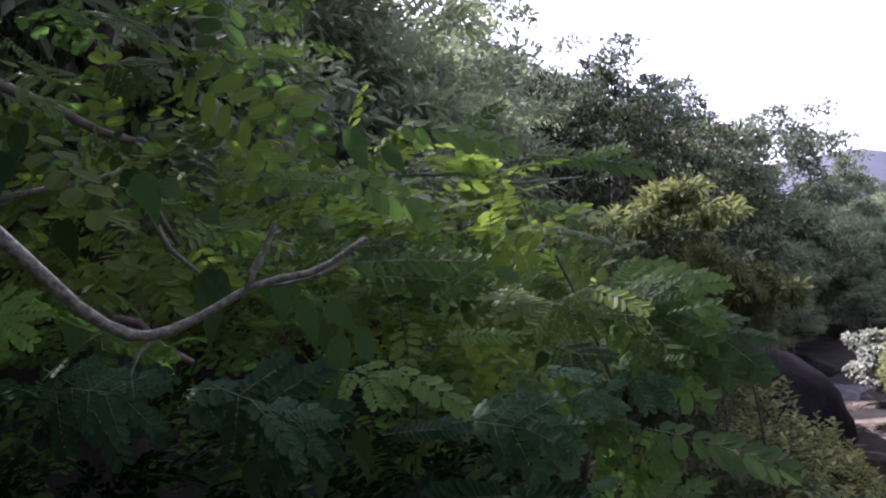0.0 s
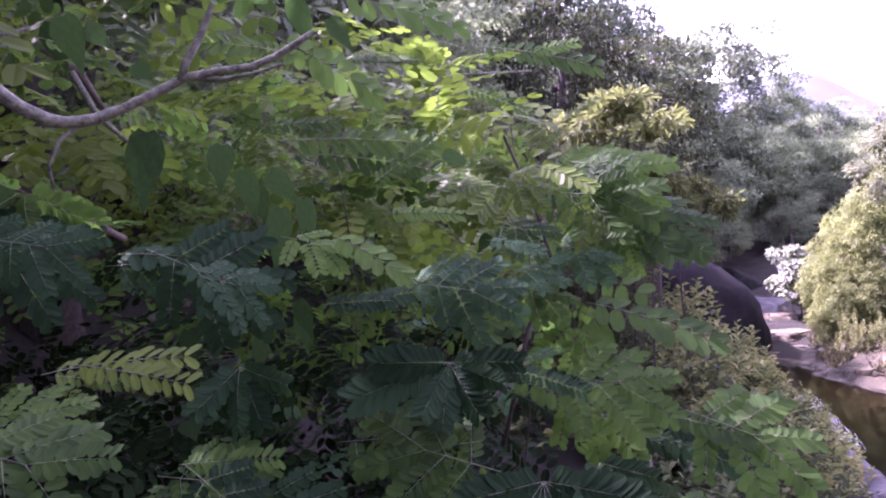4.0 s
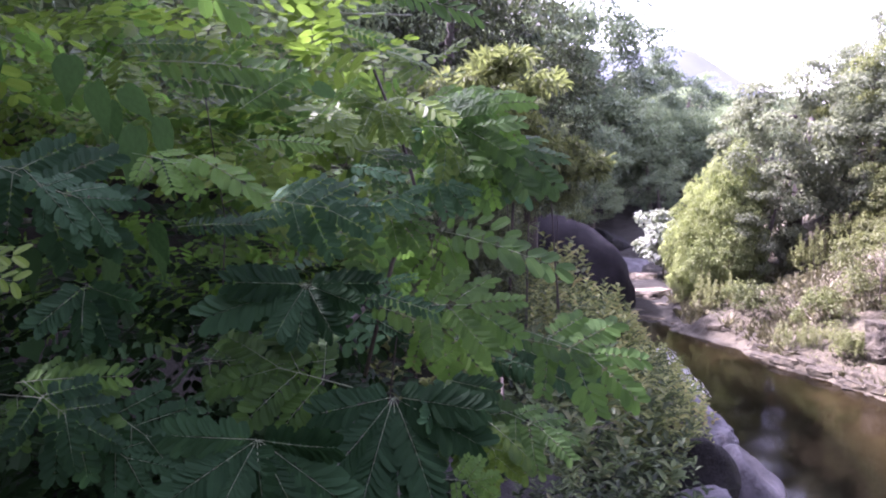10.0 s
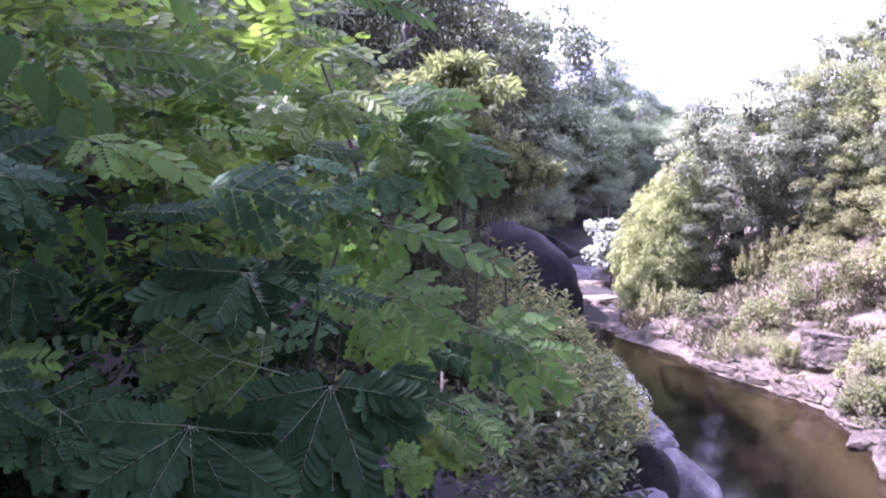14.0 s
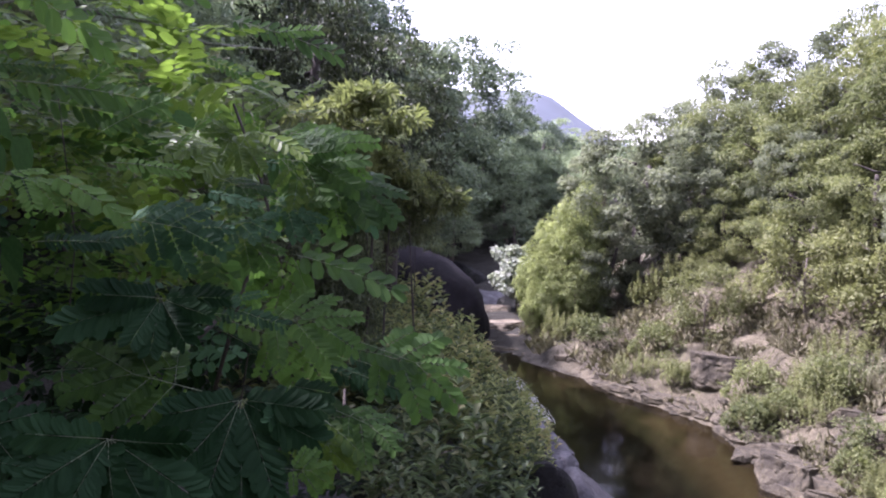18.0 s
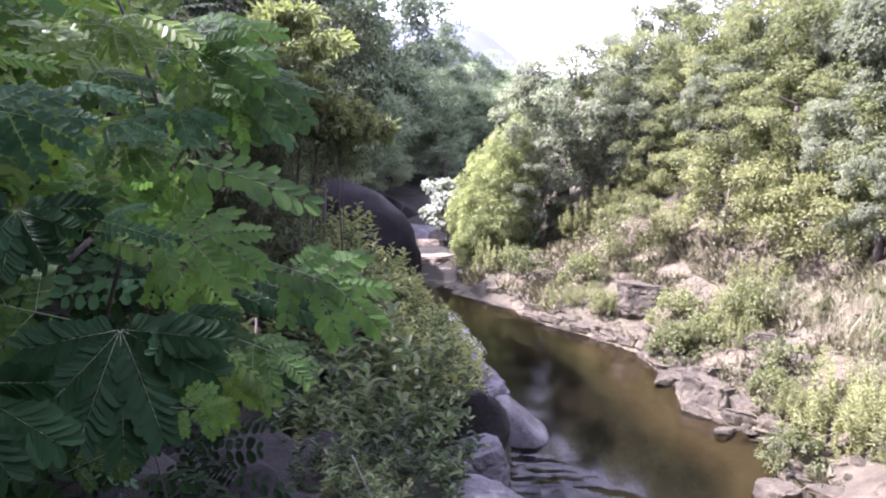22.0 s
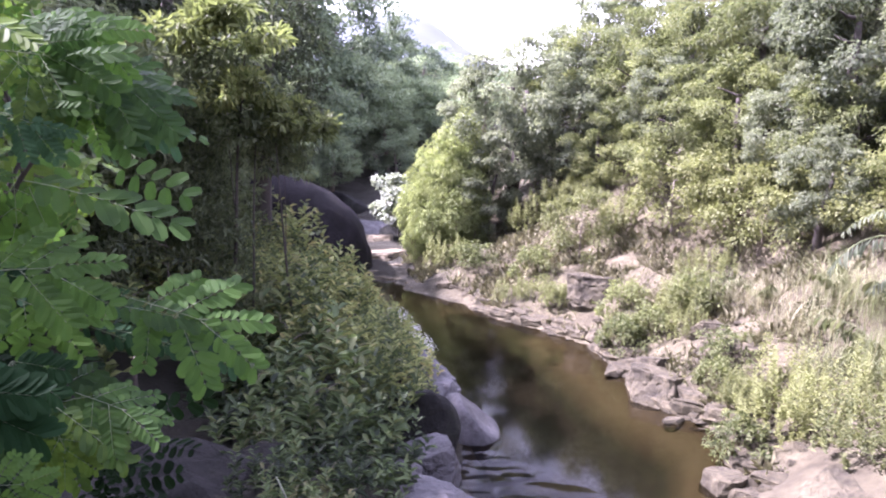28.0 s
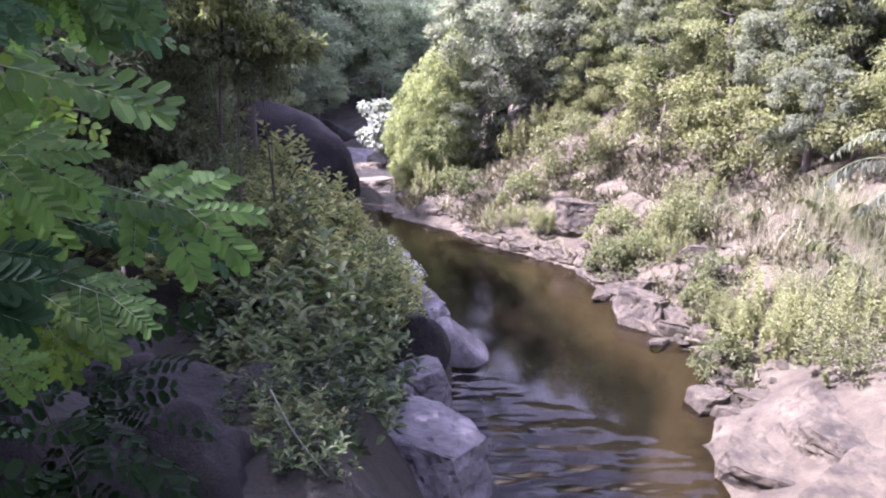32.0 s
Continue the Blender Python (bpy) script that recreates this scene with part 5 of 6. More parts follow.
for k, (a, b) in enumerate((((-0.75, 1.6, 1.2), (-0.55, 1.2, 3.2)), ((-1.3, 1.7, 1.2), (-1.0, 1.3, 3.3)), ((-1.0, 1.6, 1.2), (-0.45, 0.75, 2.75)), ((-1.8, 1.5, 1.2), (-1.7, 1.2, 3.5)))):
    bm = bmesh.new()
    A, B = Vector(a), Vector(b)
    tube(bm, [A, A.lerp(B, 0.2) + Vector((0.05, 0.02, 0.02)), A.lerp(B, 0.4) + Vector((0.02, 0.07, 0.04)), A.lerp(B, 0.6) + Vector((-0.04, 0.05, 0)), A.lerp(B, 0.8) + Vector((0.03, 0.02, 0.02)), B], [0.0025, 0.0024, 0.0021, 0.0018, 0.0015, 0.001], 6)
    part("stem", bm, BARK_DARK, SENNA)
branch([(-0.398, 0.134, 3.184), (-0.395, 0.145, 3.171), (-0.392, 0.154, 3.160), (-0.388, 0.164, 3.147), (-0.383, 0.174, 3.137), (-0.377, 0.182, 3.131), (-0.373, 0.188, 3.130), (-0.367, 0.196, 3.131), (-0.358, 0.206, 3.136), (-0.349, 0.215, 3.142), (-0.341, 0.222, 3.147), (-0.330, 0.232, 3.150), (-0.319, 0.241, 3.151), (-0.311, 0.248, 3.155), (-0.303, 0.253, 3.160), (-0.295, 0.257, 3.165)], 0.0033, 0.0012)
twig([(-0.342, 0.221, 3.146), (-0.339, 0.223, 3.154), (-0.333, 0.226, 3.164), (-0.330, 0.228, 3.171), (-0.327, 0.229, 3.177)], 0.0021, 0.0012)
twig([(-0.344, 0.226, 3.148), (-0.334, 0.236, 3.147), (-0.322, 0.246, 3.149), (-0.311, 0.254, 3.153)], 0.0014, 0.0008)
twig([(-0.371, 0.194, 3.130), (-0.377, 0.186, 3.123), (-0.380, 0.182, 3.113), (-0.380, 0.183, 3.103)], 0.0011, 0.0006)
branch([(-1.307, 0.602, 3.597), (-1.295, 0.647, 3.565), (-1.266, 0.715, 3.531), (-1.233, 0.785, 3.489), (-1.203, 0.831, 3.473)], 0.010, 0.006, None, BARK)
branch([(-1.225, 0.561, 3.348), (-1.186, 0.625, 3.363), (-1.141, 0.692, 3.378), (-1.086, 0.758, 3.402)], 0.007, 0.003)
branch([(-1.139, 0.792, 3.336), (-1.126, 0.821, 3.265), (-1.096, 0.863, 3.211)], 0.006, 0.003)
branch([(-0.812, 0.603, 2.968), (-0.791, 0.628, 2.981), (-0.773, 0.647, 2.981), (-0.752, 0.669, 2.988)], 0.005, 0.002)
branch([(-1.350, 0.810, 3.168), (-1.303, 0.879, 3.144), (-1.280, 0.911, 3.090), (-1.246, 0.952, 3.055)], 0.010, 0.006, None, BARK)
branch([(-1.281, 0.851, 3.406), (-1.254, 0.901, 3.361), (-1.240, 0.938, 3.283)], 0.008, 0.005, None, BARK)
branch([(-1.276, 1.793, 3.504), (-1.109, 1.894, 3.487), (-0.965, 1.972, 3.438), (-0.779, 2.044, 3.431)], 0.006, 0.003)
branch([(-0.479, 0.748, 2.815), (-0.450, 0.766, 2.829), (-0.426, 0.783, 2.855)], 0.004, 0.003, SENNA, BARK_DARK)
branch([(-0.538, 1.025, 2.682), (-0.503, 1.081, 2.860), (-0.460, 1.107, 2.960), (-0.483, 1.100, 3.061), (-0.518, 1.078, 3.175)], 0.0035, 0.002, SENNA, BARK_DARK)
branch([(-0.304, 1.017, 2.584), (-0.312, 1.038, 2.641), (-0.315, 1.053, 2.685)], 0.0035, 0.002, SENNA, BARK_DARK)
branch([(-0.402, 0.892, 2.874), (-0.372, 0.918, 2.940), (-0.344, 0.934, 2.984)], 0.0035, 0.002, SENNA, BARK_DARK)
branch([(-0.281, 1.841, 2.062), (-0.226, 1.798, 1.968), (-0.182, 1.772, 1.915), (-0.127, 1.741, 1.857)], 0.003, 0.0015)
leaf(SENNA, 'senna', LEAF_NEAR, (-0.656, 0.684, 3.053), (-0.577, 0.694, 3.033))
leaf(SENNA, 'senna', LEAF_NEAR, (-0.602, 0.700, 3.052), (-0.512, 0.712, 3.009))
leaf(SENNA, 'senna', LEAF_BLUE, (-0.469, 0.644, 2.998), (-0.417, 0.650, 3.010))
leaf(SENNA, 'senna', LEAF_BLUE, (-0.437, 0.617, 3.001), (-0.345, 0.617, 2.988))
leaf(SENNA, 'senna', LEAF_BLUE, (-0.444, 0.793, 3.030), (-0.381, 0.798, 3.022))
leaf(SENNA, 'senna', LEAF_BLUE, (-0.440, 0.848, 2.979), (-0.365, 0.845, 2.995))
leaf(SENNA, 'senna', LEAF_BLUE, (-0.388, 0.901, 3.014), (-0.312, 0.892, 2.987))
leaf(SENNA, 'senna', LEAF_BLUE, (-0.381, 0.902, 2.965), (-0.332, 0.897, 2.993))
leaf(SENNA, 'pinna', LEAF_BLUE, (-0.401, 0.744, 2.884), (-0.323, 0.738, 2.867))
leaf(SENNA, 'pinna', LEAF_BLUE, (-0.414, 0.793, 2.882), (-0.369, 0.813, 2.894))
leaf(SENNA, 'pinna', LEAF_LOW_DIM, (-0.380, 0.885, 2.837), (-0.287, 0.924, 2.800))
leaf(SENNA, 'pinna', LEAF_LOW_DIM, (-0.318, 0.917, 2.801), (-0.221, 0.927, 2.763))
leaf(SENNA, 'pinna', LEAF_LOW_DIM, (-0.271, 0.921, 2.774), (-0.156, 0.929, 2.742))
leaf(SENNA, 'pinna', LEAF_LOW_DIM, (-0.298, 0.932, 2.757), (-0.211, 0.939, 2.727))
leaf(SENNA, 'senna', LEAF_NEAR, (-0.409, 0.662, 2.799), (-0.540, 0.643, 2.832))
leaf(SENNA, 'senna', LEAF_NEAR, (-0.431, 0.681, 2.818), (-0.498, 0.664, 2.809))
leaf(SENNA, 'senna', LEAF_NEAR, (-0.418, 0.679, 2.793), (-0.435, 0.682, 2.758))
leaf(SENNA, 'senna', LEAF_NEAR, (-0.355, 0.778, 2.738), (-0.239, 0.816, 2.697))
leaf(SENNA, 'senna', LEAF_LOW_DIM, (-0.648, 0.494, 2.835), (-0.589, 0.523, 2.762))
leaf(SENNA, 'senna', LEAF_LOW_DIM, (-0.613, 0.494, 2.815), (-0.599, 0.485, 2.765))
leaf(SENNA, 'senna', LEAF_LOW_DIM, (-0.636, 0.553, 2.764), (-0.566, 0.553, 2.722))
leaf(SENNA, 'senna', LEAF_LOW_DIM, (-0.632, 0.567, 2.790), (-0.553, 0.581, 2.729))
leaf(SENNA, 'senna', LEAF_LOW_DIM, (-0.693, 0.554, 3.043), (-0.641, 0.562, 2.993))
leaf(SENNA, 'senna', LEAF_LOW_DIM, (-0.687, 0.559, 3.027), (-0.621, 0.608, 2.993))
leaf(SENNA, 'senna', LEAF_NEAR, (-0.401, 0.654, 2.637), (-0.349, 0.686, 2.654))
leaf(SENNA, 'senna', LEAF_YOUNG, (-0.518, 1.195, 3.044), (-0.556, 1.171, 3.169))
leaf(SENNA, 'senna', LEAF_YOUNG, (-0.508, 1.144, 3.081), (-0.618, 1.038, 3.124))
leaf(SENNA, 'senna', LEAF_YOUNG, (-0.533, 1.186, 3.112), (-0.602, 1.154, 3.150))
leaf(SENNA, 'senna', LEAF_YOUNG, (-0.518, 1.194, 3.054), (-0.609, 1.157, 3.046))
leaf(SENNA, 'senna', LEAF_NEAR, (-0.487, 1.202, 3.121), (-0.353, 1.189, 3.106))
leaf(SENNA, 'senna', LEAF_NEAR, (-0.496, 1.255, 3.055), (-0.307, 1.252, 3.026))
leaf(SENNA, 'senna', LEAF_NEAR, (-0.481, 1.208, 3.034), (-0.492, 1.202, 2.955))
leaf(SENNA, 'senna', LEAF_YOUNG, (-0.475, 1.260, 3.095), (-0.433, 1.268, 3.153))
leaf(SENNA, 'senna', LEAF_YOUNG, (-0.471, 1.254, 3.183), (-0.543, 1.223, 3.221))
leaf(SENNA, 'senna', LEAF_YOUNG, (-0.469, 1.252, 3.202), (-0.419, 1.261, 3.239))
leaf(SENNA, 'mimosa', LEAF_NEAR, (-0.629, 1.035, 3.072), (-0.559, 1.061, 3.166))
leaf(SENNA, 'mimosa', LEAF_NEAR, (-0.714, 0.984, 3.115), (-0.627, 1.026, 3.182))
leaf(SENNA, 'mimosa', LEAF_NEAR, (-0.651, 0.908, 3.069), (-0.554, 0.961, 3.068))
leaf(SENNA, 'mimosa', LEAF_LOW_DIM, (-0.646, 0.727, 2.963), (-0.565, 0.783, 2.966))
leaf(SENNA, 'mimosa', LEAF_LOW_DIM, (-0.638, 0.770, 2.953), (-0.529, 0.805, 2.979))
leaf(SENNA, 'senna', LEAF_LOW_DIM, (-0.907, 0.446, 3.071), (-0.891, 0.374, 3.107))
leaf(SENNA, 'senna', LEAF_LOW_DIM, (-0.907, 0.447, 3.077), (-0.813, 0.545, 3.048))
leaf(SENNA, 'senna', LEAF_LOW_DIM, (-0.901, 0.458, 3.095), (-0.849, 0.496, 3.048))
leaf(SENNA, 'senna', LEAF_LOW_DIM, (-0.839, 0.592, 3.050), (-0.728, 0.665, 3.041))
leaf(SENNA, 'senna', LEAF_LOW_DIM, (-0.786, 0.607, 3.046), (-0.668, 0.666, 2.977))
leaf(SENNA, 'senna', LEAF_LOW_DIM, (-0.843, 0.586, 3.037), (-0.779, 0.628, 3.035))
leaf(SENNA, 'senna', LEAF_NEAR, (-0.883, 1.191, 3.488), (-0.689, 1.308, 3.445))
leaf(SENNA, 'mimosa', LEAF_NEAR, (-0.997, 2.151, 3.551), (-0.648, 2.275, 3.496))
leaf(SENNA, 'mimosa', LEAF_NEAR, (-0.885, 2.202, 3.506), (-0.707, 2.251, 3.550))
leaf(SENNA, 'mimosa', LEAF_NEAR, (-0.919, 0.964, 3.228), (-0.813, 1.043, 3.244))
leaf(SENNA, 'mimosa', LEAF_NEAR, (-0.891, 0.989, 3.204), (-0.678, 1.126, 3.206))
leaf(SENNA, 'mimosa', LEAF_NEAR, (-0.862, 1.013, 3.180), (-0.675, 1.129, 3.155))
leaf(SENNA, 'mimosa', LEAF_NEAR, (-0.815, 1.047, 3.163), (-0.753, 1.081, 3.247))
leaf(SENNA, 'senna', LEAF_YOUNG, (-0.682, 1.125, 3.084), (-0.543, 1.166, 3.114))
leaf(SENNA, 'senna', LEAF_YOUNG, (-0.674, 1.128, 3.073), (-0.592, 1.167, 3.073))
leaf(SENNA, 'pinna', LEAF_BLUE, (-0.517, 1.196, 3.080), (-0.370, 1.185, 3.061))
leaf(SENNA, 'pinna', LEAF_BLUE, (-0.520, 1.244, 3.020), (-0.311, 1.241, 2.978))
leaf(SENNA, 'pinna', LEAF_YOUNG, (-0.562, 1.285, 3.061), (-0.551, 1.291, 3.156))
leaf(SENNA, 'pinna', LEAF_YOUNG, (-0.519, 1.301, 3.174), (-0.446, 1.322, 3.196))
leaf(SENNA, 'mimosa', LEAF_NEAR, (-0.880, 0.458, 3.499), (-0.833, 0.495, 3.544))
leaf(SENNA, 'senna', LEAF_NEAR, (-0.855, 0.486, 3.513), (-0.800, 0.561, 3.511))
leaf(SENNA, 'senna', LEAF_NEAR, (-0.826, 0.525, 3.516), (-0.814, 0.560, 3.486))
leaf(SENNA, 'senna', LEAF_YOUNG, (-0.886, 0.559, 3.477), (-0.814, 0.581, 3.448))
leaf(SENNA, 'senna', LEAF_YOUNG, (-0.888, 0.563, 3.463), (-0.822, 0.578, 3.435))
leaf(SENNA, 'mimosa', LEAF_NEAR, (-0.902, 0.431, 3.485), (-0.889, 0.480, 3.446))
leaf(SENNA, 'senna', LEAF_NEAR, (-0.914, 0.446, 3.432), (-0.887, 0.504, 3.408))
leaf(SENNA, 'mimosa', LEAF_NEAR, (-0.979, 0.594, 3.294), (-0.912, 0.674, 3.319))
leaf(SENNA, 'senna', LEAF_NEAR, (-0.960, 0.610, 3.331), (-0.910, 0.680, 3.303))
leaf(SENNA, 'plain', LEAF_YOUNG, (-0.991, 0.967, 3.521), (-0.940, 1.005, 3.537))
leaf(SENNA, 'plain', LEAF_YOUNG, (-0.963, 0.995, 3.509), (-0.915, 1.029, 3.525))
leaf(SENNA, 'plain', LEAF_YOUNG, (-1.000, 0.950, 3.541), (-1.033, 0.945, 3.474))
leaf(SENNA, 'plain', LEAF_NEAR, (-0.909, 0.687, 3.279), (-0.879, 0.722, 3.267))
leaf(SENNA, 'plain', LEAF_NEAR, (-0.891, 0.710, 3.260), (-0.850, 0.750, 3.272))
leaf(SENNA, 'senna', LEAF_NEAR, (-0.843, 0.939, 3.364), (-0.721, 1.037, 3.281))
leaf(SENNA, 'mimosa', LEAF_NEAR, (-0.810, 0.970, 3.331), (-0.886, 0.835, 3.362))
leaf(SENNA, 'mimosa', LEAF_NEAR, (-0.845, 1.128, 3.348), (-0.728, 1.193, 3.366))
leaf(SENNA, 'mimosa', LEAF_NEAR, (-0.923, 1.521, 3.502), (-0.806, 1.558, 3.581))
leaf(SENNA, 'mimosa', LEAF_NEAR, (-0.825, 1.598, 3.350), (-0.667, 1.667, 3.286))
leaf(SENNA, 'senna', LEAF_NEAR, (-0.714, 0.280, 3.159), (-0.651, 0.292, 3.153))
leaf(SENNA, 'pinna', LEAF_YOUNG, (-0.611, 0.323, 2.980), (-0.523, 0.372, 2.994))
leaf(SENNA, 'pinna', LEAF_YOUNG, (-0.585, 0.327, 2.988), (-0.506, 0.356, 2.975))
leaf(SENNA, 'pinna', LEAF_YOUNG, (-0.589, 0.320, 2.981), (-0.544, 0.343, 2.973))
leaf(SENNA, 'pinna', LEAF_YOUNG, (-0.590, 0.316, 2.976), (-0.561, 0.319, 2.967))
leaf(SENNA, 'senna', LEAF_NEAR, (-0.497, 0.198, 2.979), (-0.428, 0.219, 2.958))
leaf(SENNA, 'senna', LEAF_NEAR, (-0.529, 0.222, 2.975), (-0.482, 0.260, 2.983))
leaf(SENNA, 'mimosa', LEAF_NEAR, (-0.705, 0.526, 2.826), (-0.615, 0.571, 2.829))
leaf(SENNA, 'senna', LEAF_NEAR, (-0.710, 0.515, 2.817), (-0.614, 0.557, 2.798))
leaf(SENNA, 'senna', LEAF_NEAR, (-0.693, 0.527, 2.802), (-0.724, 0.488, 2.796))
leaf(SENNA, 'senna', LEAF_NEAR, (-0.690, 0.542, 2.827), (-0.670, 0.540, 2.781))
leaf(SENNA, 'senna', LEAF_LOW_DIM, (-0.777, 0.412, 3.080), (-0.704, 0.446, 3.062))
leaf(SENNA, 'senna', LEAF_NEAR, (-0.598, 0.681, 2.806), (-0.509, 0.713, 2.808))
leaf(SENNA, 'pinna', LEAF_LOW_DIM, (-0.369, 0.899, 2.788), (-0.248, 0.912, 2.747))
leaf(SENNA, 'pinna', LEAF_LOW_DIM, (-0.283, 0.910, 2.760), (-0.151, 0.914, 2.725))
leaf(SENNA, 'pinna', LEAF_LOW_DIM, (-0.356, 0.911, 2.816), (-0.277, 0.925, 2.801))
leaf(SENNA, 'mimosa', LEAF_LOW_DIM, (-0.453, 0.835, 2.855), (-0.357, 0.865, 2.843))
leaf(SENNA, 'mimosa', LEAF_LOW_DIM, (-0.446, 0.832, 2.833), (-0.384, 0.845, 2.803))
leaf(SENNA, 'plain', LEAF_PALE, (-1.088, 0.889, 3.546), (-1.060, 0.916, 3.480))
leaf(SENNA, 'plain', LEAF_PALE, (-1.081, 0.912, 3.511), (-1.042, 0.933, 3.479))
leaf(SENNA, 'plain', LEAF_PALE, (-0.929, 0.596, 3.465), (-0.899, 0.600, 3.466))
leaf(SENNA, 'plain', LEAF_PALE, (-0.930, 0.600, 3.454), (-0.892, 0.616, 3.452))
leaf(SENNA, 'senna', LEAF_NEAR, (-0.412, 0.954, 3.097), (-0.328, 0.969, 3.125))
leaf(SENNA, 'senna', LEAF_NEAR, (-0.369, 0.974, 3.118), (-0.251, 0.971, 3.091))
leaf(SENNA, 'senna', LEAF_NEAR, (-0.341, 0.969, 3.055), (-0.205, 0.967, 3.033))
leaf(SENNA, 'senna', LEAF_NEAR, (-0.331, 0.974, 3.042), (-0.273, 0.965, 2.990))
leaf(SENNA, 'senna', LEAF_YOUNG, (-0.372, 0.920, 3.070), (-0.315, 0.916, 3.010))
leaf(SENNA, 'senna', LEAF_NEAR, (-0.393, 0.910, 2.997), (-0.318, 0.914, 3.028))
leaf(SENNA, 'senna', LEAF_NEAR, (-0.349, 0.873, 2.939), (-0.201, 0.887, 2.906))
leaf(SENNA, 'plain', LEAF_NEAR, (-0.341, 0.875, 2.920), (-0.318, 0.857, 2.880))
leaf(SENNA, 'senna', LEAF_NEAR, (-0.362, 0.795, 2.857), (-0.238, 0.800, 2.861))
leaf(SENNA, 'senna', LEAF_NEAR, (-0.240, 0.811, 2.817), (-0.156, 0.814, 2.804))
leaf(SENNA, 'senna', LEAF_NEAR, (-0.220, 0.820, 2.821), (-0.094, 0.821, 2.776))
leaf(SENNA, 'senna', LEAF_NEAR, (-0.233, 0.714, 2.759), (-0.161, 0.699, 2.737))
leaf(SENNA, 'senna', LEAF_YOUNG, (-0.253, 0.702, 2.753), (-0.192, 0.679, 2.720))
leaf(SENNA, 'senna', LEAF_YOUNG, (-0.256, 0.697, 2.745), (-0.226, 0.675, 2.696))
leaf(SENNA, 'senna', LEAF_NEAR, (-0.272, 0.615, 2.725), (-0.226, 0.636, 2.715))
leaf(SENNA, 'senna', LEAF_NEAR, (-0.351, 0.779, 2.781), (-0.305, 0.780, 2.815))
leaf(SENNA, 'senna', LEAF_NEAR, (-0.394, 0.95, 3.079), (-0.265, 0.93, 3.063))
leaf(SENNA, 'senna', LEAF_NEAR, (-0.381, 0.95, 3.069), (-0.303, 0.93, 3.104))
leaf(SENNA, 'senna', LEAF_NEAR, (-0.337, 0.97, 3.033), (-0.223, 0.95, 2.999))
leaf(SENNA, 'senna', LEAF_NEAR, (-0.344, 0.97, 3.033), (-0.276, 0.95, 2.988))
leaf(SENNA, 'senna', LEAF_YOUNG, (-0.459, 0.9, 3.105), (-0.387, 0.88, 3.083))
leaf(SENNA, 'senna', LEAF_YOUNG, (-0.416, 0.92, 3.118), (-0.341, 0.9, 3.094))
leaf(SENNA, 'senna', LEAF_YOUNG, (-0.426, 0.9, 3.112), (-0.445, 0.88, 3.066))
leaf(SENNA, 'senna', LEAF_NEAR, (-0.373, 0.9, 2.939), (-0.366, 0.88, 2.84))
leaf(SENNA, 'senna', LEAF_NEAR, (-0.384, 0.9, 2.932), (-0.421, 0.88, 2.853))
leaf(SENNA, 'senna', LEAF_NEAR, (-0.46, 0.88, 3.048), (-0.383, 0.86, 3.023))
leaf(SENNA, 'senna', LEAF_NEAR, (-0.438, 0.86, 2.966), (-0.361, 0.84, 2.947))
leaf(SENNA, 'senna', LEAF_NEAR, (-0.445, 0.84, 2.847), (-0.355, 0.82, 2.832))
leaf(SENNA, 'senna', LEAF_NEAR, (-0.387, 0.86, 2.823), (-0.278, 0.84, 2.782))
leaf(SENNA, 'senna', LEAF_YOUNG, (-0.326, 0.8, 2.694), (-0.227, 0.78, 2.679))
leaf(SENNA, 'senna', LEAF_YOUNG, (-0.333, 0.8, 2.687), (-0.296, 0.78, 2.656))
whorl(SENNA, LEAF_LOW_DIM, (-0.472, 0.723, 2.895), [(-0.528, 0.628, 2.885), (-0.510, 0.645, 2.913), (-0.476, 0.656, 2.860), (-0.456, 0.665, 2.849), (-0.408, 0.697, 2.882), (-0.394, 0.707, 2.903), (-0.429, 0.681, 2.856)])
whorl(SENNA, LEAF_LOW_DIM, (-0.360, 0.699, 2.774), [(-0.405, 0.623, 2.781), (-0.386, 0.611, 2.729), (-0.362, 0.610, 2.704), (-0.326, 0.618, 2.689), (-0.295, 0.636, 2.702), (-0.263, 0.665, 2.746), (-0.268, 0.676, 2.778)])
whorl(SENNA, LEAF_LOW_DIM, (-0.478, 0.606, 2.752), [(-0.515, 0.528, 2.783), (-0.509, 0.509, 2.735), (-0.478, 0.518, 2.709), (-0.440, 0.536, 2.693), (-0.407, 0.557, 2.695), (-0.376, 0.582, 2.710), (-0.392, 0.593, 2.751)])
whorl(SENNA, LEAF_LOW_DIM, (-0.690, 0.617, 2.910), [(-0.683, 0.547, 2.887), (-0.661, 0.564, 2.861), (-0.642, 0.582, 2.864), (-0.628, 0.603, 2.896)])
whorl(SENNA, LEAF_LOW_DIM, (-0.498, 0.763, 2.878), [(-0.532, 0.682, 2.863), (-0.496, 0.692, 2.829), (-0.473, 0.701, 2.821), (-0.439, 0.726, 2.849)])
whorl(SENNA, LEAF_LOW_DIM, (-0.310, 0.743, 2.782), [(-0.306, 0.677, 2.765), (-0.290, 0.678, 2.744), (-0.271, 0.688, 2.744), (-0.257, 0.704, 2.763), (-0.255, 0.714, 2.786)])
whorl(SENNA, LEAF_NEAR, (-0.913, 0.534, 3.133), [(-0.908, 0.448, 3.161), (-0.901, 0.459, 3.107), (-0.873, 0.501, 3.074), (-0.836, 0.552, 3.091)])
heart(VINE, (-0.835, 0.652, 3.198), (-0.843, 0.639, 3.103), 0.082)
heart(VINE, (-0.787, 0.731, 3.179), (-0.789, 0.721, 3.120), 0.064)
heart(VINE, (-0.757, 0.735, 3.144), (-0.745, 0.734, 3.076), 0.055)
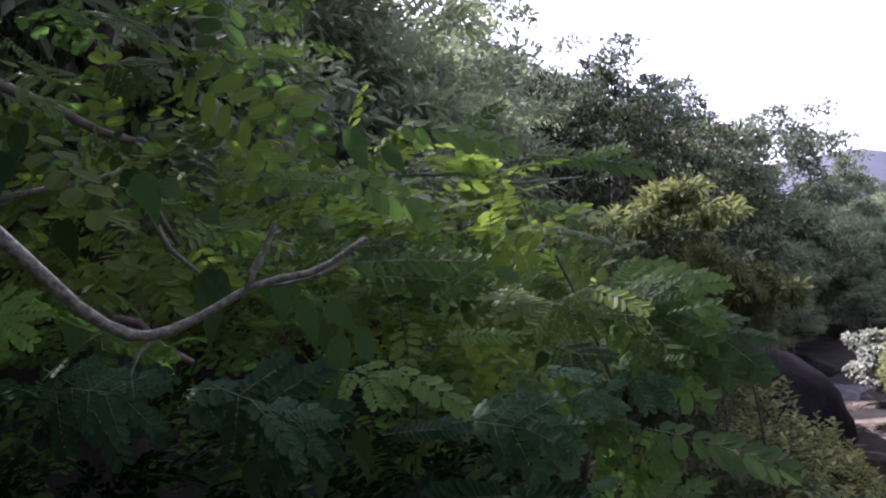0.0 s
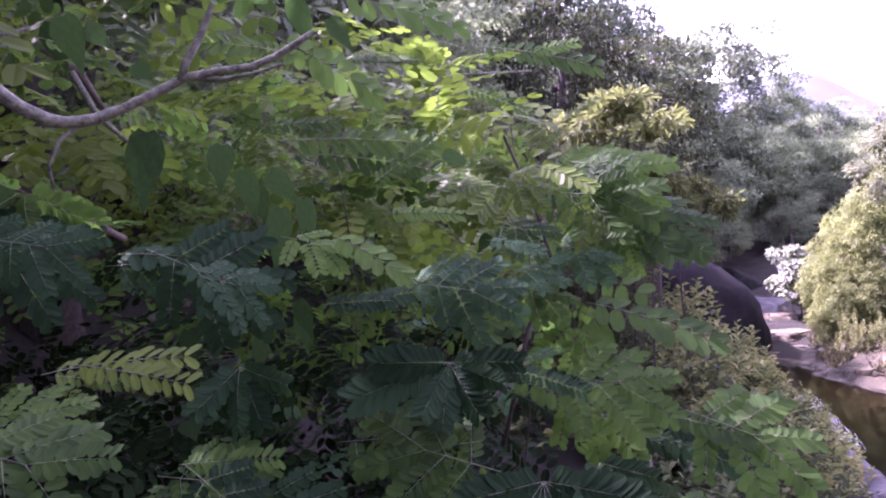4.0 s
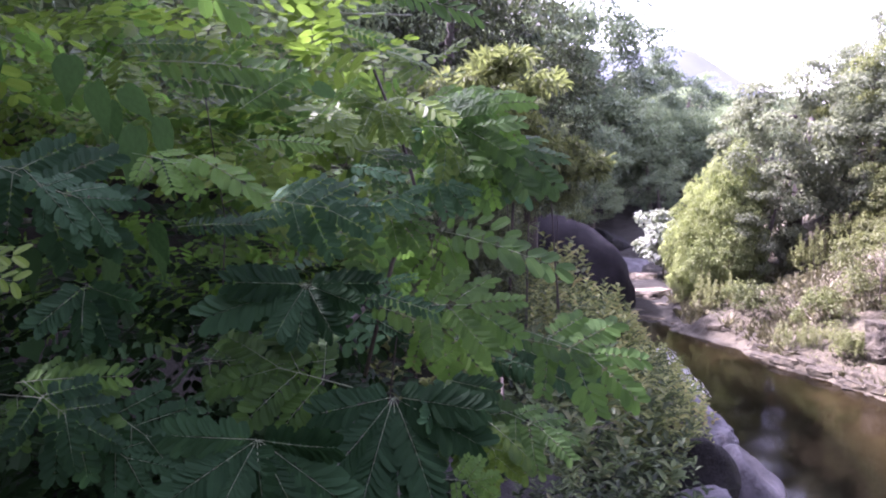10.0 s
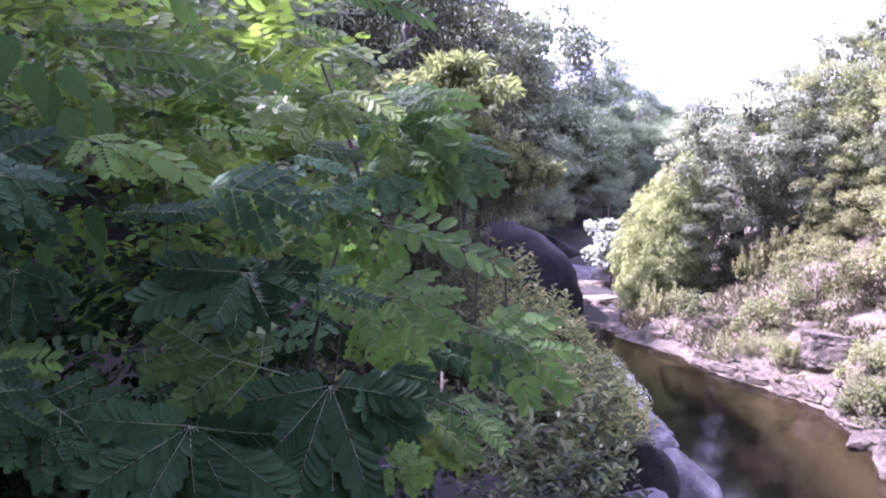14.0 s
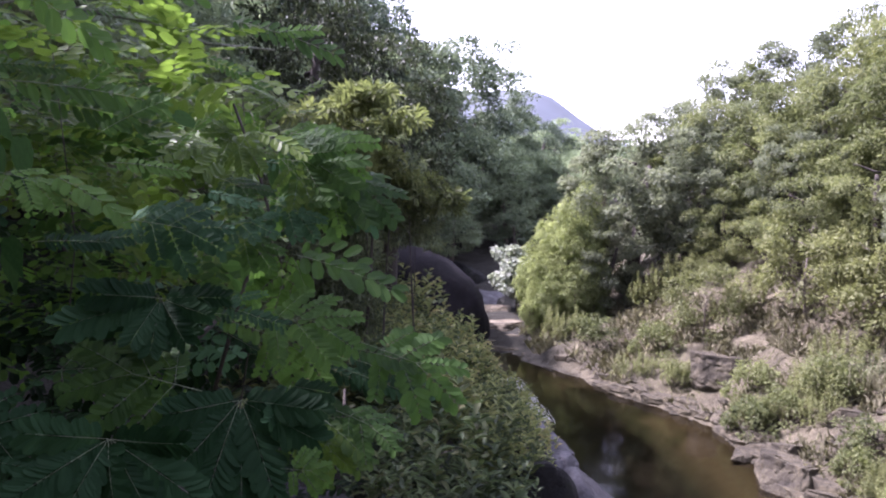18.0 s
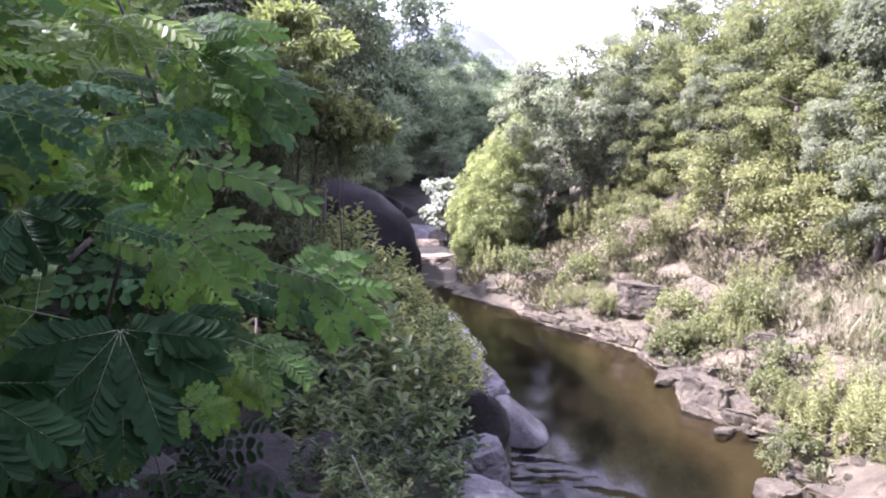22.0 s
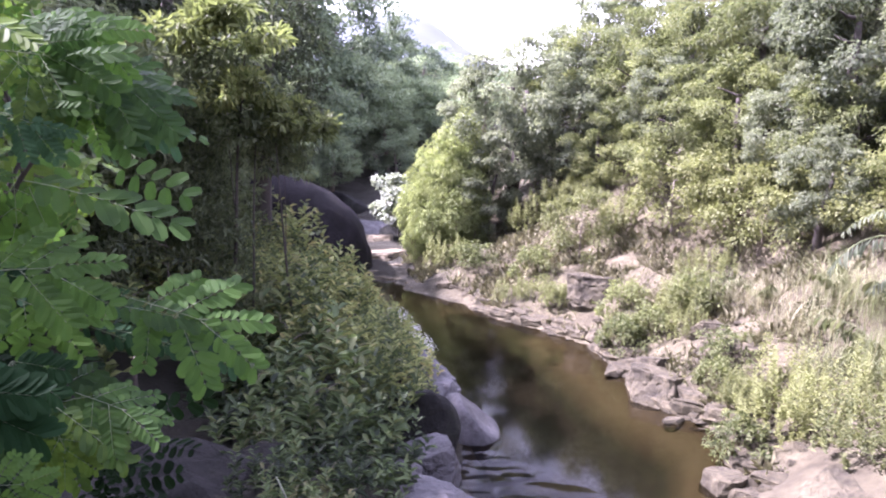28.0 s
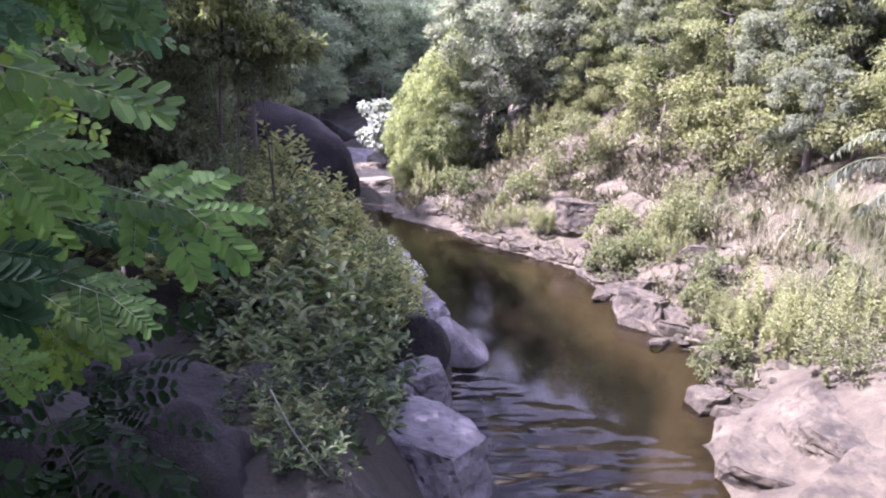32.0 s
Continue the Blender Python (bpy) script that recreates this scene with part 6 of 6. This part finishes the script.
heart(VINE, (-0.732, 0.756, 3.138), (-0.701, 0.769, 3.095), 0.055)
heart(VINE, (-0.725, 0.763, 3.089), (-0.729, 0.745, 3.008), 0.062)
heart(VINE, (-0.692, 0.763, 3.053), (-0.674, 0.761, 2.997), 0.042)
heart(VINE, (-0.700, 0.750, 2.965), (-0.679, 0.744, 2.914), 0.046)
heart(VINE, (-0.817, 0.667, 2.942), (-0.805, 0.653, 2.891), 0.043)
heart(VINE, (-0.751, 0.727, 2.924), (-0.742, 0.709, 2.875), 0.039)
heart(VINE, (-0.774, 0.611, 2.843), (-0.759, 0.604, 2.823), 0.052)
heart(VINE, (-0.768, 0.769, 3.122), (-0.755, 0.764, 3.069), 0.057)
heart(VINE, (-0.701, 0.784, 3.099), (-0.689, 0.774, 3.030), 0.048)
heart(VINE, (-0.978, 0.771, 3.210), (-0.965, 0.773, 3.138), 0.075)
heart(VINE, (-1.025, 0.679, 3.374), (-1.020, 0.688, 3.304), 0.075)
heart(VINE, (-0.893, 1.067, 3.461), (-0.879, 1.087, 3.373), 0.077)
heart(VINE, (-0.848, 1.109, 3.424), (-0.818, 1.130, 3.365), 0.066)
heart(VINE, (-1.174, 0.660, 3.317), (-1.167, 0.668, 3.244), 0.081)
heart(VINE, (-1.088, 0.558, 3.439), (-1.099, 0.544, 3.383), 0.066)
heart(VINE, (-1.022, 0.495, 3.378), (-1.027, 0.486, 3.327), 0.052)
heart(VINE, (-1.048, 0.601, 3.159), (-1.053, 0.574, 3.099), 0.081)
heart(VINE, (-0.753, 0.824, 2.942), (-0.738, 0.807, 2.881), 0.052)
heart(VINE, (-0.656, 1.139, 3.162), (-0.609, 1.150, 3.136), 0.051)
heart(VINE, (-0.789, 0.516, 3.309), (-0.785, 0.526, 3.252), 0.063)
heart(VINE, (-0.779, 0.533, 3.299), (-0.759, 0.549, 3.276), 0.042)
heart(VINE, (-0.792, 0.606, 3.271), (-0.776, 0.614, 3.251), 0.045)
heart(VINE, (-0.501, 1.218, 3.085), (-0.492, 1.209, 3.015), 0.046)
heart(VINE, (-0.561, 1.088, 3.017), (-0.575, 1.069, 2.991), 0.037)
